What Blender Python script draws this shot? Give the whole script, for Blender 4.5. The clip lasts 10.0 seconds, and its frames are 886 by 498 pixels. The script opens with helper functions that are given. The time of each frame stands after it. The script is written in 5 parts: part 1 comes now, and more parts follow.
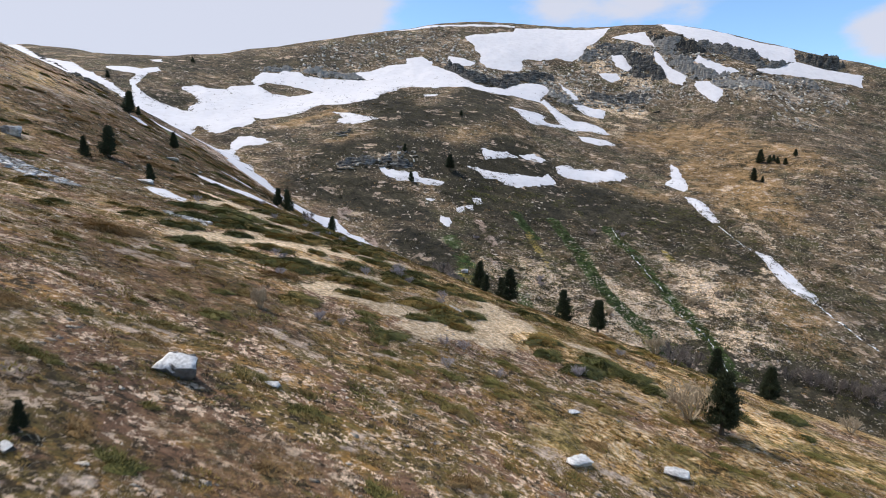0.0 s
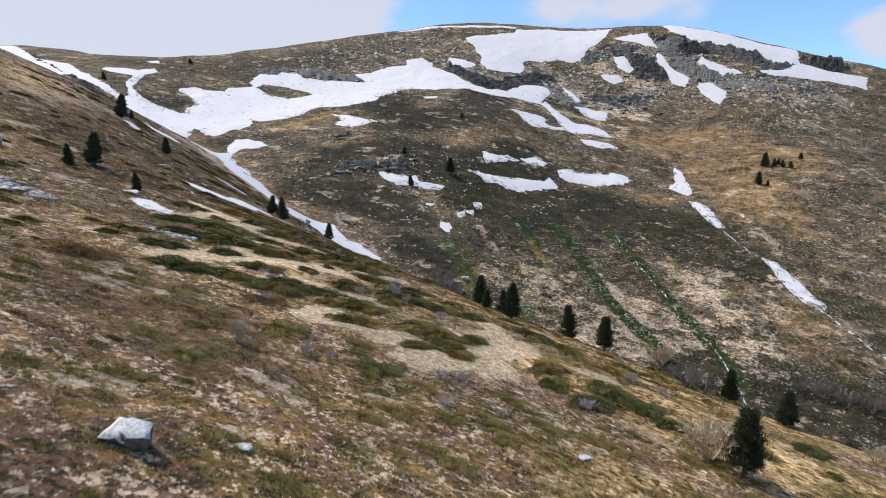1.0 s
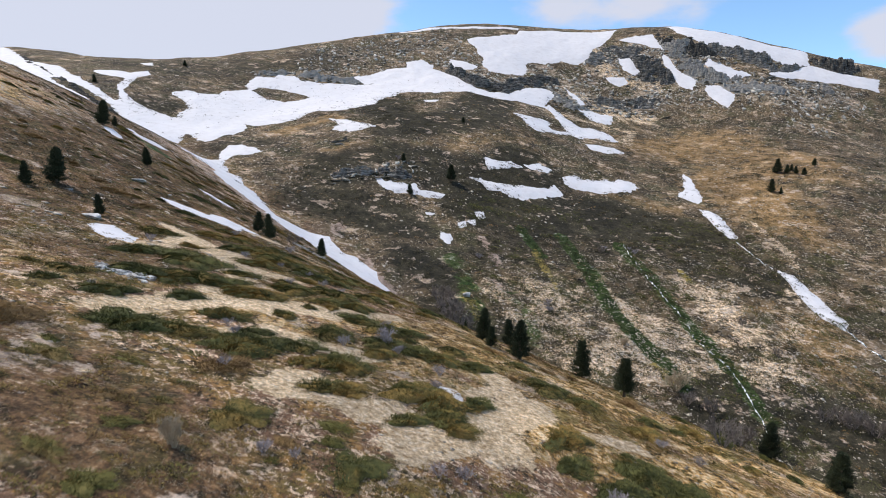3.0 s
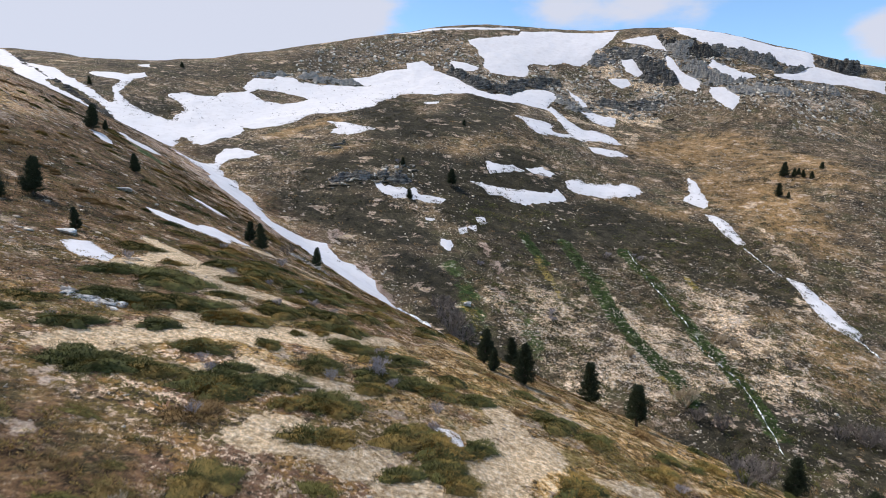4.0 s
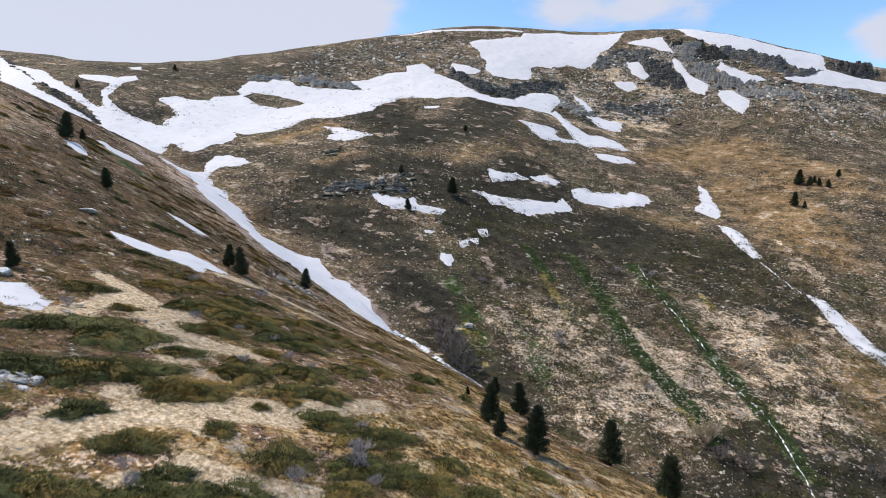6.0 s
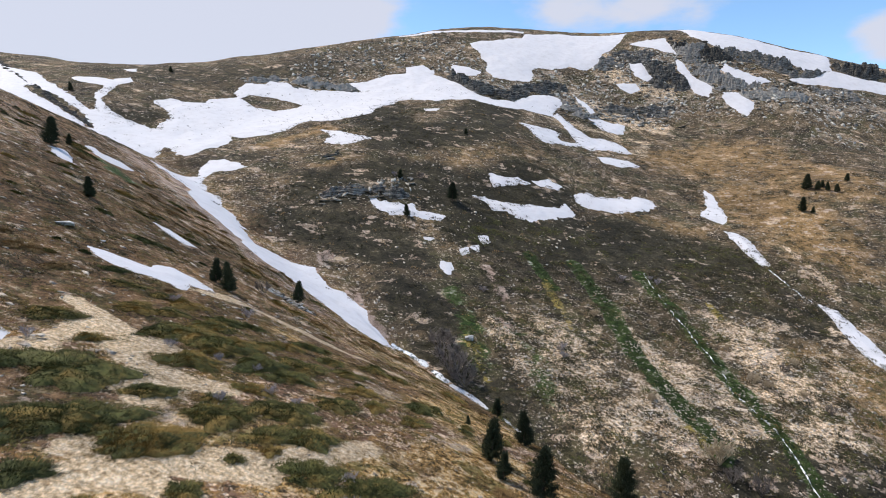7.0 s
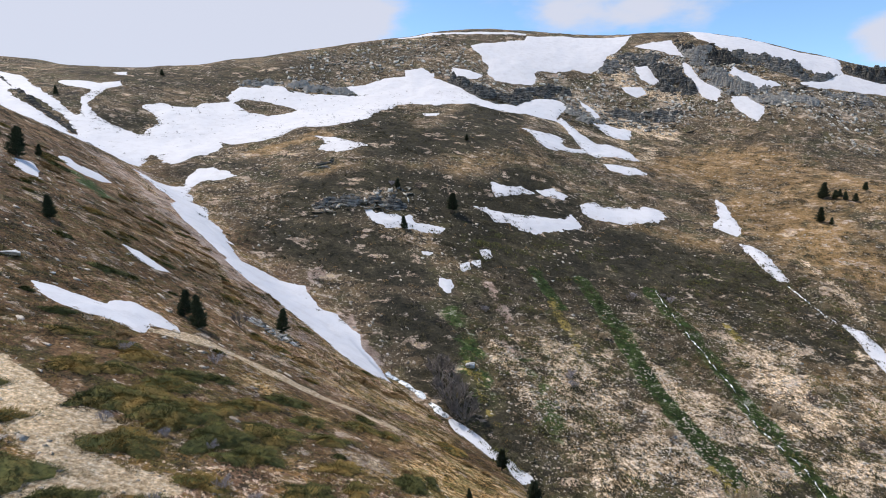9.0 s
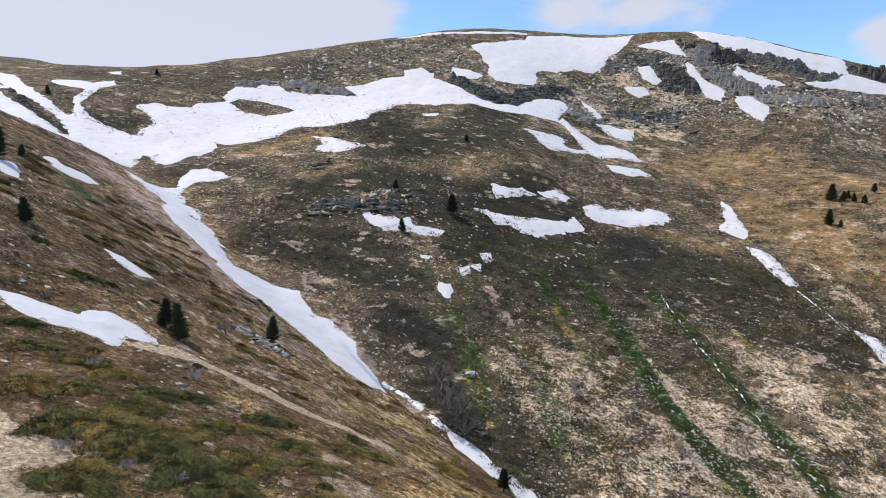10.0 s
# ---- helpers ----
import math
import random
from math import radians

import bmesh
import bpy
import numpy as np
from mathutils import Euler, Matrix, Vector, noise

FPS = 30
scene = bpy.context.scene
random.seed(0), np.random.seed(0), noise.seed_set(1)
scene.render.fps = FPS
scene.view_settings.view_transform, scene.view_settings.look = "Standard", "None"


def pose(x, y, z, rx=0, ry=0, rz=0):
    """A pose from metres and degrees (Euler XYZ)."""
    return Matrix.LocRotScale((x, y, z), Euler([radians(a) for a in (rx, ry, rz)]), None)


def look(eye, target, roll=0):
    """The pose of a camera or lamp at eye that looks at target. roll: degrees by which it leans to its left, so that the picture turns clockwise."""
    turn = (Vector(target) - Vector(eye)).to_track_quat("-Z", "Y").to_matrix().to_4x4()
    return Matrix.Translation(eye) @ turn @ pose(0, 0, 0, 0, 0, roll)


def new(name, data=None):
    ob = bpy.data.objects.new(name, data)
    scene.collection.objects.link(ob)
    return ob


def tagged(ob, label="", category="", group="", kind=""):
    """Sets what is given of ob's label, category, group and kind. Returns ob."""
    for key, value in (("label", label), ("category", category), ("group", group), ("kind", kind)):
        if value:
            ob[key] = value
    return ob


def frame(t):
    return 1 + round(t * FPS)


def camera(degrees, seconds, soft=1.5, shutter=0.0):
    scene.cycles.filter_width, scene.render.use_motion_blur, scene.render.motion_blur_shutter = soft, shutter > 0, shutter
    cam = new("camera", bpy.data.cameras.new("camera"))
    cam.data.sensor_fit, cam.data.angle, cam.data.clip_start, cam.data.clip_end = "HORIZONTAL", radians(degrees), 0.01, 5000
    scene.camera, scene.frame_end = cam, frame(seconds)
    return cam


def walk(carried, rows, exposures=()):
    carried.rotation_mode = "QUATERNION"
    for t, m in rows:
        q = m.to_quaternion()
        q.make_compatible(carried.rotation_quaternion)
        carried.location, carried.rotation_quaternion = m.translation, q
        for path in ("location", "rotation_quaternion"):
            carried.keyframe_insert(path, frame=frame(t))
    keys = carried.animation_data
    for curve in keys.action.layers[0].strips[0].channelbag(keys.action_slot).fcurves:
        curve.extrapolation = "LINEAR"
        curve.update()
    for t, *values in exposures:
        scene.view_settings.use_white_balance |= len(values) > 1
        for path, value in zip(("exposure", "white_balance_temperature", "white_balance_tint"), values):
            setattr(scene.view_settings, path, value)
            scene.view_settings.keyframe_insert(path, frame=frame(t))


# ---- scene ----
cam = camera(75.0, 10.0, soft=0.95, shutter=0.5)
METRES, EYE, TILT, LEAN, TURN = 50.0, 20.0, -7.0, 0.0, 0.0
ROWS = [
    (0, 0, 0, 0, 0, 0, 0),
    (0.5, 0.00175, 0.034, 0.01729, 0.024, 0.024, -0.02),
    (1, 0.00309, 0.0709, 0.03506, 0.048, 0.04, -0.03),
    (1.5, 0.00444, 0.1104, 0.05267, 0.071, 0.056, -0.04),
    (2, 0.00579, 0.1515, 0.06996, 0.103, 0.079, -0.06),
    (2.5, 0.00674, 0.1942, 0.08773, 0.135, 0.087, -0.07),
    (4, 0.0115, 0.3249, 0.14278, 0.262, 0.151, -0.11),
    (4.5, 0.01325, 0.3705, 0.16189, 0.301, 0.182, -0.12),
    (5, 0.01467, 0.4164, 0.18125, 0.333, 0.198, -0.12),
    (5.5, 0.01602, 0.4632, 0.20124, 0.365, 0.214, -0.14),
    (7, 0.02094, 0.6063, 0.26049, 0.428, 0.317, -0.16),
    (7.5, 0.02221, 0.6542, 0.28095, 0.452, 0.349, -0.16),
    (8, 0.02388, 0.7024, 0.30047, 0.468, 0.389, -0.18),
    (8.5, 0.02483, 0.7508, 0.3203, 0.476, 0.412, -0.18),
    (9, 0.02673, 0.7988, 0.33695, 0.5, 0.468, -0.2),
    (9.5, 0.02871, 0.8454, 0.34711, 0.516, 0.531, -0.22),
    (10, 0.03205, 0.891, 0.34941, 0.531, 0.587, -0.21),
]
walk(cam, [(t, pose(0, 0, EYE, TILT, LEAN, TURN) @ pose(METRES * x, METRES * y, METRES * z, 90 + pitch, roll, yaw)) for t, x, y, z, yaw, pitch, roll in ROWS])

# ---- sky and sun ----
SUN_AZ, SUN_EL = math.atan2(-0.92, 0.38), radians(58)
SUN_DIR = Vector((math.sin(SUN_AZ) * math.cos(SUN_EL), math.cos(SUN_AZ) * math.cos(SUN_EL), math.sin(SUN_EL)))
scene.view_settings.exposure = 0.22


def build_sky():
    w = bpy.data.worlds.new("spring_sky")
    scene.world = w
    w.use_nodes = True
    nt = w.node_tree
    nt.nodes.clear()
    add, link = nt.nodes.new, nt.links.new
    out, bg = add("ShaderNodeOutputWorld"), add("ShaderNodeBackground")
    sky = add("ShaderNodeTexSky")
    sky.sky_type, sky.sun_disc, sky.sun_elevation, sky.sun_rotation = "NISHITA", False, SUN_EL, SUN_AZ
    sky.altitude, sky.air_density, sky.dust_density, sky.ozone_density = 1800, 1.0, 0.6, 1.0
    co, sep = add("ShaderNodeTexCoord"), add("ShaderNodeSeparateXYZ")
    link(co.outputs["Generated"], sep.inputs[0])
    # a cloud bank over the western half of the sky, two loose clouds beside it, thin veils elsewhere
    stretch = add("ShaderNodeMapping")
    stretch.inputs["Scale"].default_value = (1.0, 1.0, 2.4)
    link(co.outputs["Generated"], stretch.inputs["Vector"])
    puff = add("ShaderNodeTexNoise")
    puff.inputs["Scale"].default_value, puff.inputs["Detail"].default_value, puff.inputs["Roughness"].default_value = 7.0, 9, 0.56
    link(stretch.outputs[0], puff.inputs["Vector"])
    total = puff.outputs["Fac"]

    def plus(value):
        n = add("ShaderNodeMath")
        link(total, n.inputs[0])
        link(value, n.inputs[1])
        return n.outputs[0]

    bank = add("ShaderNodeMapRange")
    bank.inputs["From Min"].default_value, bank.inputs["From Max"].default_value = -0.055, -0.17
    bank.inputs["To Min"].default_value, bank.inputs["To Max"].default_value = -0.14, 0.55
    link(sep.outputs["X"], bank.inputs["Value"])
    total = plus(bank.outputs[0])
    for azimuth, height, wide, tall, full in ((15.5, 16.8, 0.21, 0.075, 0.40), (37.5, 11.2, 0.075, 0.05, 0.62), (31.0, 18.5, 0.12, 0.035, 0.16)):
        az, el = radians(azimuth), radians(height)
        heap = add("ShaderNodeMapping")
        heap.inputs["Scale"].default_value = (1 / wide, 1 / wide, 1 / tall)
        heap.inputs["Location"].default_value = (-math.sin(az) * math.cos(el) / wide, -math.cos(az) * math.cos(el) / wide, -math.sin(el) / tall)
        link(co.outputs["Generated"], heap.inputs["Vector"])
        far_off = add("ShaderNodeVectorMath")
        far_off.operation = "LENGTH"
        link(heap.outputs[0], far_off.inputs[0])
        near_by = add("ShaderNodeMapRange")
        near_by.interpolation_type = "SMOOTHSTEP"
        near_by.inputs["From Min"].default_value, near_by.inputs["From Max"].default_value = 1.25, 0.2
        near_by.inputs["To Max"].default_value = full
        link(far_off.outputs["Value"], near_by.inputs["Value"])
        total = plus(near_by.outputs[0])
    edge = add("ShaderNodeMapRange")
    edge.interpolation_type = "SMOOTHSTEP"
    edge.inputs["From Min"].default_value, edge.inputs["From Max"].default_value = 0.46, 0.78
    edge.inputs["To Max"].default_value = 0.95
    link(total, edge.inputs["Value"])
    mix = add("ShaderNodeMix")
    mix.data_type = "RGBA"
    mix.inputs["B"].default_value = (4.7, 4.88, 5.7, 1)
    link(edge.outputs[0], mix.inputs["Factor"])
    tint = add("ShaderNodeMix")
    tint.data_type, tint.blend_type = "RGBA", "MULTIPLY"
    tint.inputs["Factor"].default_value, tint.inputs["B"].default_value = 1.0, (1.22, 1.42, 1.50, 1)
    link(sky.outputs[0], tint.inputs["A"])
    link(tint.outputs["Result"], mix.inputs["A"])
    link(mix.outputs["Result"], bg.inputs["Color"])
    bg.inputs["Strength"].default_value = 0.125
    link(bg.outputs[0], out.inputs["Surface"])


build_sky()
lamp = bpy.data.lights.new("sun", "SUN")
lamp.energy, lamp.angle, lamp.color = 3.3, radians(0.6), (1.0, 0.945, 0.89)
sun = new("sun", lamp)
sun.matrix_world = look(SUN_DIR * 400, (0, 0, 0))

# ---- lie of the land ----
RNG = np.random.RandomState(7)


def lattice(xs, ys, radius, plane, heights, x, y):
    """A sloping plane with broad swells on a lattice."""
    z = plane[0] + plane[1] * x / 100 + plane[2] * y / 100
    for cy, row in zip(ys, heights):
        gy = np.exp(-((y - cy) ** 2) / (2 * radius * radius))
        for cx, h in zip(xs, row):
            z = z + h * gy * np.exp(-((x - cx) ** 2) / (2 * radius * radius))
    return z


# the hillside under the flight
SPUR = ([-150, -115, -80, -45, -10, 25, 60], [10, 45, 80, 115, 150, 190, 235], 38.0, (18.23, -36.47, -9.63), [
    [0.1, 0.6, 3.0, 4.6, -4.8, -7.7, 1.6],
    [0.1, -0.2, -3.7, -4.9, -1.5, 0.5, 2.6],
    [0.3, 0.4, -3.8, -4.5, 5.9, 2.7, -3.7],
    [0.5, 0.8, 2.2, 3.5, -1.0, -6.7, -2.5],
    [2.5, 1.1, 0.1, 0.2, -5.8, -4.2, 3.7],
    [5.1, 3.1, 0.1, -1.7, -3.8, -1.4, 1.6],
    [1.8, 0.9, -0.1, -0.2, -0.6, -0.4, -0.0],
])
# the mountain across the gully
MOUNT = ([-250, -180, -110, -40, 30, 100, 170, 240, 310], [85, 140, 195, 250, 305, 360, 415, 470], 66.0, (-24.62, -6.31, 22.39), [
    [8.4, -12.4, -41.2, 3.6, -39.5, -13.7, -5.8, 2.9, 0.6],
    [11.3, 13.6, -3.1, 15.9, 29.5, 35.1, -40.9, -6.1, -0.4],
    [1.1, 2.7, -1.9, -9.4, -59.6, -12.1, 0.7, 3.6, -2.9],
    [-5.8, 11.7, -16.3, 29.8, 35.0, -1.9, 36.1, -8.8, -8.0],
] + [
    [-16.2, 22.7, -0.9, -19.1, 15.4, -31.2, -1.3, -19.2, 1.4],
    [16.9, -16.8, 18.7, -16.0, 7.9, -2.0, 12.5, 6.0, 20.5],
    [54.7, -14.9, 35.8, 15.8, 10.4, 4.3, 24.7, -2.5, 21.6],
    [-52.6, -11.9, -9.1, 1.5, 34.9, 2.7, 29.1, 8.0, 5.1],
])
DROP = 0.85
# where the spur breaks off into the gully
GULLY = [(-26, 168), (-13, 148), (-4.5, 135.5), (2, 126), (7.5, 117), (10.5, 101), (13, 88), (19, 81), (25, 75), (30, 70.5), (36, 66), (43, 61), (60, 50), (95, 28), (180, 10), (190, 120), (60, 150), (20, 160), (-10, 172)]


def vnoise(x, y, seed=0):
    ix, iy = np.floor(x).astype(np.int64), np.floor(y).astype(np.int64)
    fx, fy = x - ix, y - iy
    ux, uy = fx * fx * (3 - 2 * fx), fy * fy * (3 - 2 * fy)

    def h(a, b):
        n = (a * 374761393 + b * 668265263 + seed * 974711) & 0xFFFFFFFF
        n = ((n ^ (n >> 13)) * 1274126177) & 0xFFFFFFFF
        return ((n ^ (n >> 16)) & 0xFFFF) / 65535.0

    return (h(ix, iy) * (1 - ux) + h(ix + 1, iy) * ux) * (1 - uy) + (h(ix, iy + 1) * (1 - ux) + h(ix + 1, iy + 1) * ux) * uy


def fbm(x, y, octaves=4, seed=0):
    total, amp, norm = 0.0, 1.0, 0.0
    for o in range(octaves):
        total = total + amp * vnoise(x * 2**o + 13.7 * o, y * 2**o - 7.3 * o, seed + o)
        norm += amp
        amp *= 0.5
    return total / norm - 0.5


def smooth(a, b, v):
    u = np.clip((v - a) / (b - a), 0, 1)
    return u * u * (3 - 2 * u)


def reach(points, x, y):
    """Distance from each place to a line through the points."""
    best = np.full(np.shape(x), 1e9)
    for (ax, ay), (bx, by) in zip(points, points[1:]):
        dx, dy = bx - ax, by - ay
        t = np.clip(((x - ax) * dx + (y - ay) * dy) / (dx * dx + dy * dy + 1e-9), 0, 1)
        best = np.minimum(best, np.hypot(x - ax - t * dx, y - ay - t * dy))
    return best


def inside(rings, x, y):
    """Signed distance to closed outlines, negative inside."""
    odd, best = np.zeros(np.shape(x), bool), np.full(np.shape(x), 1e9)
    for ring in rings:
        closed = ring + ring[:1]
        best = np.minimum(best, reach(closed, x, y))
        for (ax, ay), (bx, by) in zip(closed, closed[1:]):
            if ay != by:
                cross = ((ay > y) != (by > y)) & (x < (bx - ax) * (y - ay) / (by - ay) + ax)
                odd ^= cross
    return np.where(odd, -best, best)


def land(x, y):
    """The broad form: spur and mountain meeting in the gully."""
    x, y = np.asarray(x, float), np.asarray(y, float)
    past = np.maximum(0, -inside([GULLY], x, y))
    a = lattice(*SPUR, x, y) - DROP * (np.sqrt(past * past + 4) - 2)
    b = lattice(*MOUNT, x, y) - 0.0016 * np.maximum(0, y - 430) ** 2
    z = (a + b) / 2 + np.sqrt(((a - b) / 2) ** 2 + 1.0)
    far = smooth(330, 900, np.hypot(x, y - 200))
    return z * (1 - far) + far * (-45 + 40 * fbm(x / 300, y / 300, 3, 50)), smooth(-4, 8, b - a)


def ground(x, y):
    x, y = np.asarray(x, float), np.asarray(y, float)
    z, m = land(x, y)
    return z + (1 - m) * (0.5 * fbm(x / 7, y / 7, 3, 3) + 0.16 * fbm(x / 1.6, y / 1.6, 2, 9)) + m * (2.2 * fbm(x / 26, y / 26, 3, 5) + 0.7 * fbm(x / 6, y / 6, 2, 8))


# ---- what grows and lies where: lines on the plan, with half-widths ----
COVER = {
    "tan": [
        ([(-35.2, 86.6), (-29.5, 83.8), (-23.9, 79.2), (-20.4, 75.9), (-16.3, 76.6)], 1.0, 1.00),
        ([(-24.0, 52.5), (-22.0, 56.8), (-18.9, 61.3), (-15.9, 63.9), (-11.5, 66.5)], 1.6, 1.00),
        ([(-20.8, 63.6), (-15.3, 65.9), (-10.0, 68.0), (-5.1, 74.3)], 1.1, 1.00),
        ([(-15.2, 55.0), (-13.6, 57.7), (-10.4, 57.0), (-6.3, 58.1)], 1.2, 1.00),
        ([(-10.5, 47.4), (-8.8, 50.1), (-4.9, 48.0)], 1.6, 1.00),
        ([(-1.3, 45.3), (0.9, 48.5), (5.7, 56.4), (7.6, 56.8)], 2.2, 1.00),
        ([(4.7, 47.6), (3.4, 51.3)], 2.0, 1.00),
        ([(-23.3, 53.6), (-22.1, 59.7), (-17.0, 62.0), (-13.4, 62.0)], 1.0, 1.00),
        ([(10.6, 54.9), (15.9, 55.6)], 1.0, 1.00),
        ([(-31.7, 75.1), (-29.8, 81.9), (-21.6, 76.2), (-21.1, 72.1)], 1.8, 1.00),
        ([(-25.3, 79.1), (-25.1, 81.7)], 2.0, 1.00),
        ([(-29.5, 107.7), (-23.1, 108.5), (-16.6, 107.5), (-10.4, 107.6), (-5.5, 108.0)], 0.9, 1.00),
        ([(-31.5, 104.9), (-27.7, 107.7)], 0.9, 1.00),
        ([(4.2, 63.0), (6.1, 58.8)], 1.2, 1.00),
    ],
    "green": [
        ([(37.9, 198.6), (42.1, 181.6), (44.2, 159.9), (46.8, 145.9), (49.6, 136.0), (50.1, 129.6)], 1.9, 1.35),
        ([(56.2, 196.4), (60.1, 178.4), (62.0, 160.3), (63.4, 145.5), (64.3, 134.4), (64.0, 122.9)], 1.8, 1.10),
        ([(3.1, 176.2), (6.3, 162.1), (8.4, 149.0)], 2.6, 0.55),
        ([(17.9, 164.9), (20.4, 151.8), (21.4, 141.7)], 2.4, 0.50),
        ([(-79.0, 167.0), (-68.0, 160.0)], 2.0, 0.80),
        ([(25.0, 199.0), (29.6, 184.2)], 1.6, 1.00),
    ],
    "yellow": [
        ([(27.7, 187.2), (29.4, 177.9), (31.4, 166.0)], 1.4, 0.62),
        ([(70.8, 184.0), (71.7, 176.9)], 1.3, 0.62),
        ([(46.7, 138.0), (49.3, 131.4)], 1.2, 0.62),
        ([(6.2, 157.4), (9.5, 145.5)], 1.4, 0.62),
    ],
    "pink": [
        ([(12.0, 189.3), (14.3, 181.5), (15.9, 175.3)], 1.3, 0.90),
        ([(13.9, 167.6), (20.2, 160.6)], 1.3, 0.80),
        ([(-32.2, 175.6), (-30.4, 184.6)], 1.3, 0.80),
        ([(-22.2, 170.0), (-17.5, 159.8), (-12.8, 154.3)], 1.8, 0.80),
        ([(-95.8, 221.9), (-67.8, 189.4), (-50.7, 177.2)], 2.0, 0.90),
        ([(-102.5, 212.5), (-81.4, 193.0), (-63.7, 180.8), (-46.0, 165.1), (-32.2, 150.7), (-23.2, 140.1)], 3.2, 0.75),
    ],
    "pale": [
        ([(45.5, 169.0), (48.5, 153.7), (51.3, 144.0), (53.7, 138.3)], 1.6, 0.90),
        ([(28.1, 144.8), (34.5, 136.5)], 4.5, 0.75),
        ([(31.4, 168.2), (36.7, 154.4)], 4.5, 0.60),
        ([(70.4, 173.9), (75.1, 159.3), (77.9, 147.4)], 4.0, 0.80),
        ([(108.3, 214.4), (111.2, 196.7), (107.8, 188.3)], 1.1, 0.80),
        ([(99.5, 172.0), (85.7, 156.4)], 6.0, 0.35),
        ([(31.7, 134.3), (41.2, 132.3)], 4.0, 0.45),
        ([(71.9, 161.2), (68.6, 141.9)], 3.0, 0.60),
        ([(78.7, 317.6), (95.5, 312.6), (87.4, 295.9)], 3.0, 0.80),
        ([(37.8, 325.3), (50.3, 319.2)], 2.0, 0.80),
        ([(25.2, 166.2), (29.1, 147.5), (33.8, 142.5)], 6.0, 0.85),
        ([(78.5, 173.1), (72.0, 151.7)], 5.0, 0.60),
        ([(29.3, 133.7), (40.1, 143.5)], 5.0, 0.85),
        ([(42.0, 135.9), (53.1, 145.7), (52.3, 155.9)], 5.0, 0.85),
        ([(77.9, 346.2), (94.5, 334.7), (109.8, 331.1)], 5.0, 0.90),
        ([(95.5, 400.4), (99.8, 373.4), (123.9, 362.9)], 5.0, 0.75),
        ([(55.5, 319.0), (71.4, 319.7)], 3.0, 0.80),
        ([(44.0, 139.0), (53.0, 137.0), (66.0, 141.0), (76.0, 138.0)], 6.0, 0.78),
        ([(57.0, 152.0), (56.0, 142.0)], 4.0, 0.80),
        ([(14.0, 166.0), (19.0, 153.0), (25.0, 140.0)], 3.5, 0.62),
    ],
    "heath": [
        # dark heath; at mid-slope its colour also holds part of a drifting cloud shadow
        ([(-34.1, 303.6), (-17.4, 255.3), (13.9, 274.5), (23.7, 314.8)], 12.0, 0.90),
        ([(-36.9, 214.6), (-15.0, 227.9), (7.8, 223.1), (30.6, 237.3)], 12.0, 1.00),
        ([(10.4, 205.9), (34.1, 206.0), (60.7, 215.3), (81.4, 206.3)], 11.0, 1.00),
        ([(-49.0, 195.8), (-26.7, 194.6), (-11.6, 189.2)], 9.0, 0.90),
        ([(-10.1, 172.7), (0.1, 164.2)], 7.0, 0.80),
        ([(-128.9, 259.1), (-121.6, 268.4)], 8.0, 0.80),
        ([(22.8, 182.2), (38.2, 190.6)], 8.0, 0.35),
        ([(77.7, 183.9), (92.2, 174.6)], 8.0, 0.60),
        ([(39.6, 107.7), (59.3, 128.3)], 6.0, 0.70),
        ([(-89.3, 227.6), (-68.4, 238.8)], 5.0, 0.50),
        ([(0.3, 151.4), (7.1, 140.3), (9.1, 113.6)], 6.0, 0.90),
        ([(14.1, 162.1), (17.5, 145.6), (20.6, 135.5)], 5.0, 0.35),
        ([(-61.3, 138.5), (-45.4, 133.3), (-33.8, 126.1)], 10.0, 0.80),
        ([(-33.4, 93.5), (-23.5, 96.3), (-13.2, 92.6)], 7.0, 0.55),
        ([(-69.9, 140.6), (-53.1, 133.5)], 10.0, 0.85),
        ([(-68.8, 116.1), (-51.7, 105.4), (-35.5, 96.5)], 14.0, 0.85),
        ([(-24.9, 91.4), (-13.8, 84.8)], 5.0, 0.35),
        ([(-33.5, 67.4), (-26.5, 67.8)], 4.0, 0.60),
        ([(-24.1, 42.8), (-18.6, 40.0), (-12.6, 36.1)], 5.0, 0.60),
        ([(56.0, 132.0), (72.3, 126.4), (84.7, 118.8)], 8.0, 0.80),
        ([(-16.3, 21.2), (-12.5, 19.3), (-9.0, 18.0), (-6.5, 17.3)], 4.0, 0.30),
        ([(-9.2, 19.8), (-5.6, 19.0)], 3.0, 0.50),
        ([(-34.6, 119.5), (-24.2, 114.7), (-12.8, 106.9), (-6.6, 98.4)], 6.0, 0.55),
        # heath strength here averages in the passing cloud shadow as darker colour
        ([(6.0, 180.0), (22.0, 188.0), (50.0, 194.0), (74.0, 200.0), (98.0, 188.0)], 9.0, 0.45),
        ([(80.0, 172.0), (96.0, 180.0)], 7.0, 0.55),
        ([(-110.0, 205.0), (-80.0, 168.0), (-55.0, 142.0)], 14.0, 0.60),
        ([(-60.0, 95.0), (-45.0, 82.0)], 9.0, 0.50),
        ([(-160.0, 325.0), (-90.0, 345.0), (-40.0, 385.0)], 18.0, 0.45),
    ],
    "ochre": [
        ([(8.7, 77.7), (19.7, 65.0), (25.9, 58.1), (31.0, 52.5)], 5.0, 0.75),
        ([(11.2, 71.8), (21.5, 67.3), (26.4, 59.6)], 4.0, 0.70),
        ([(98.4, 293.0), (133.2, 291.8), (151.2, 265.3)], 24.0, 0.72),
        ([(114.9, 256.3), (121.5, 219.8)], 18.0, 0.75),
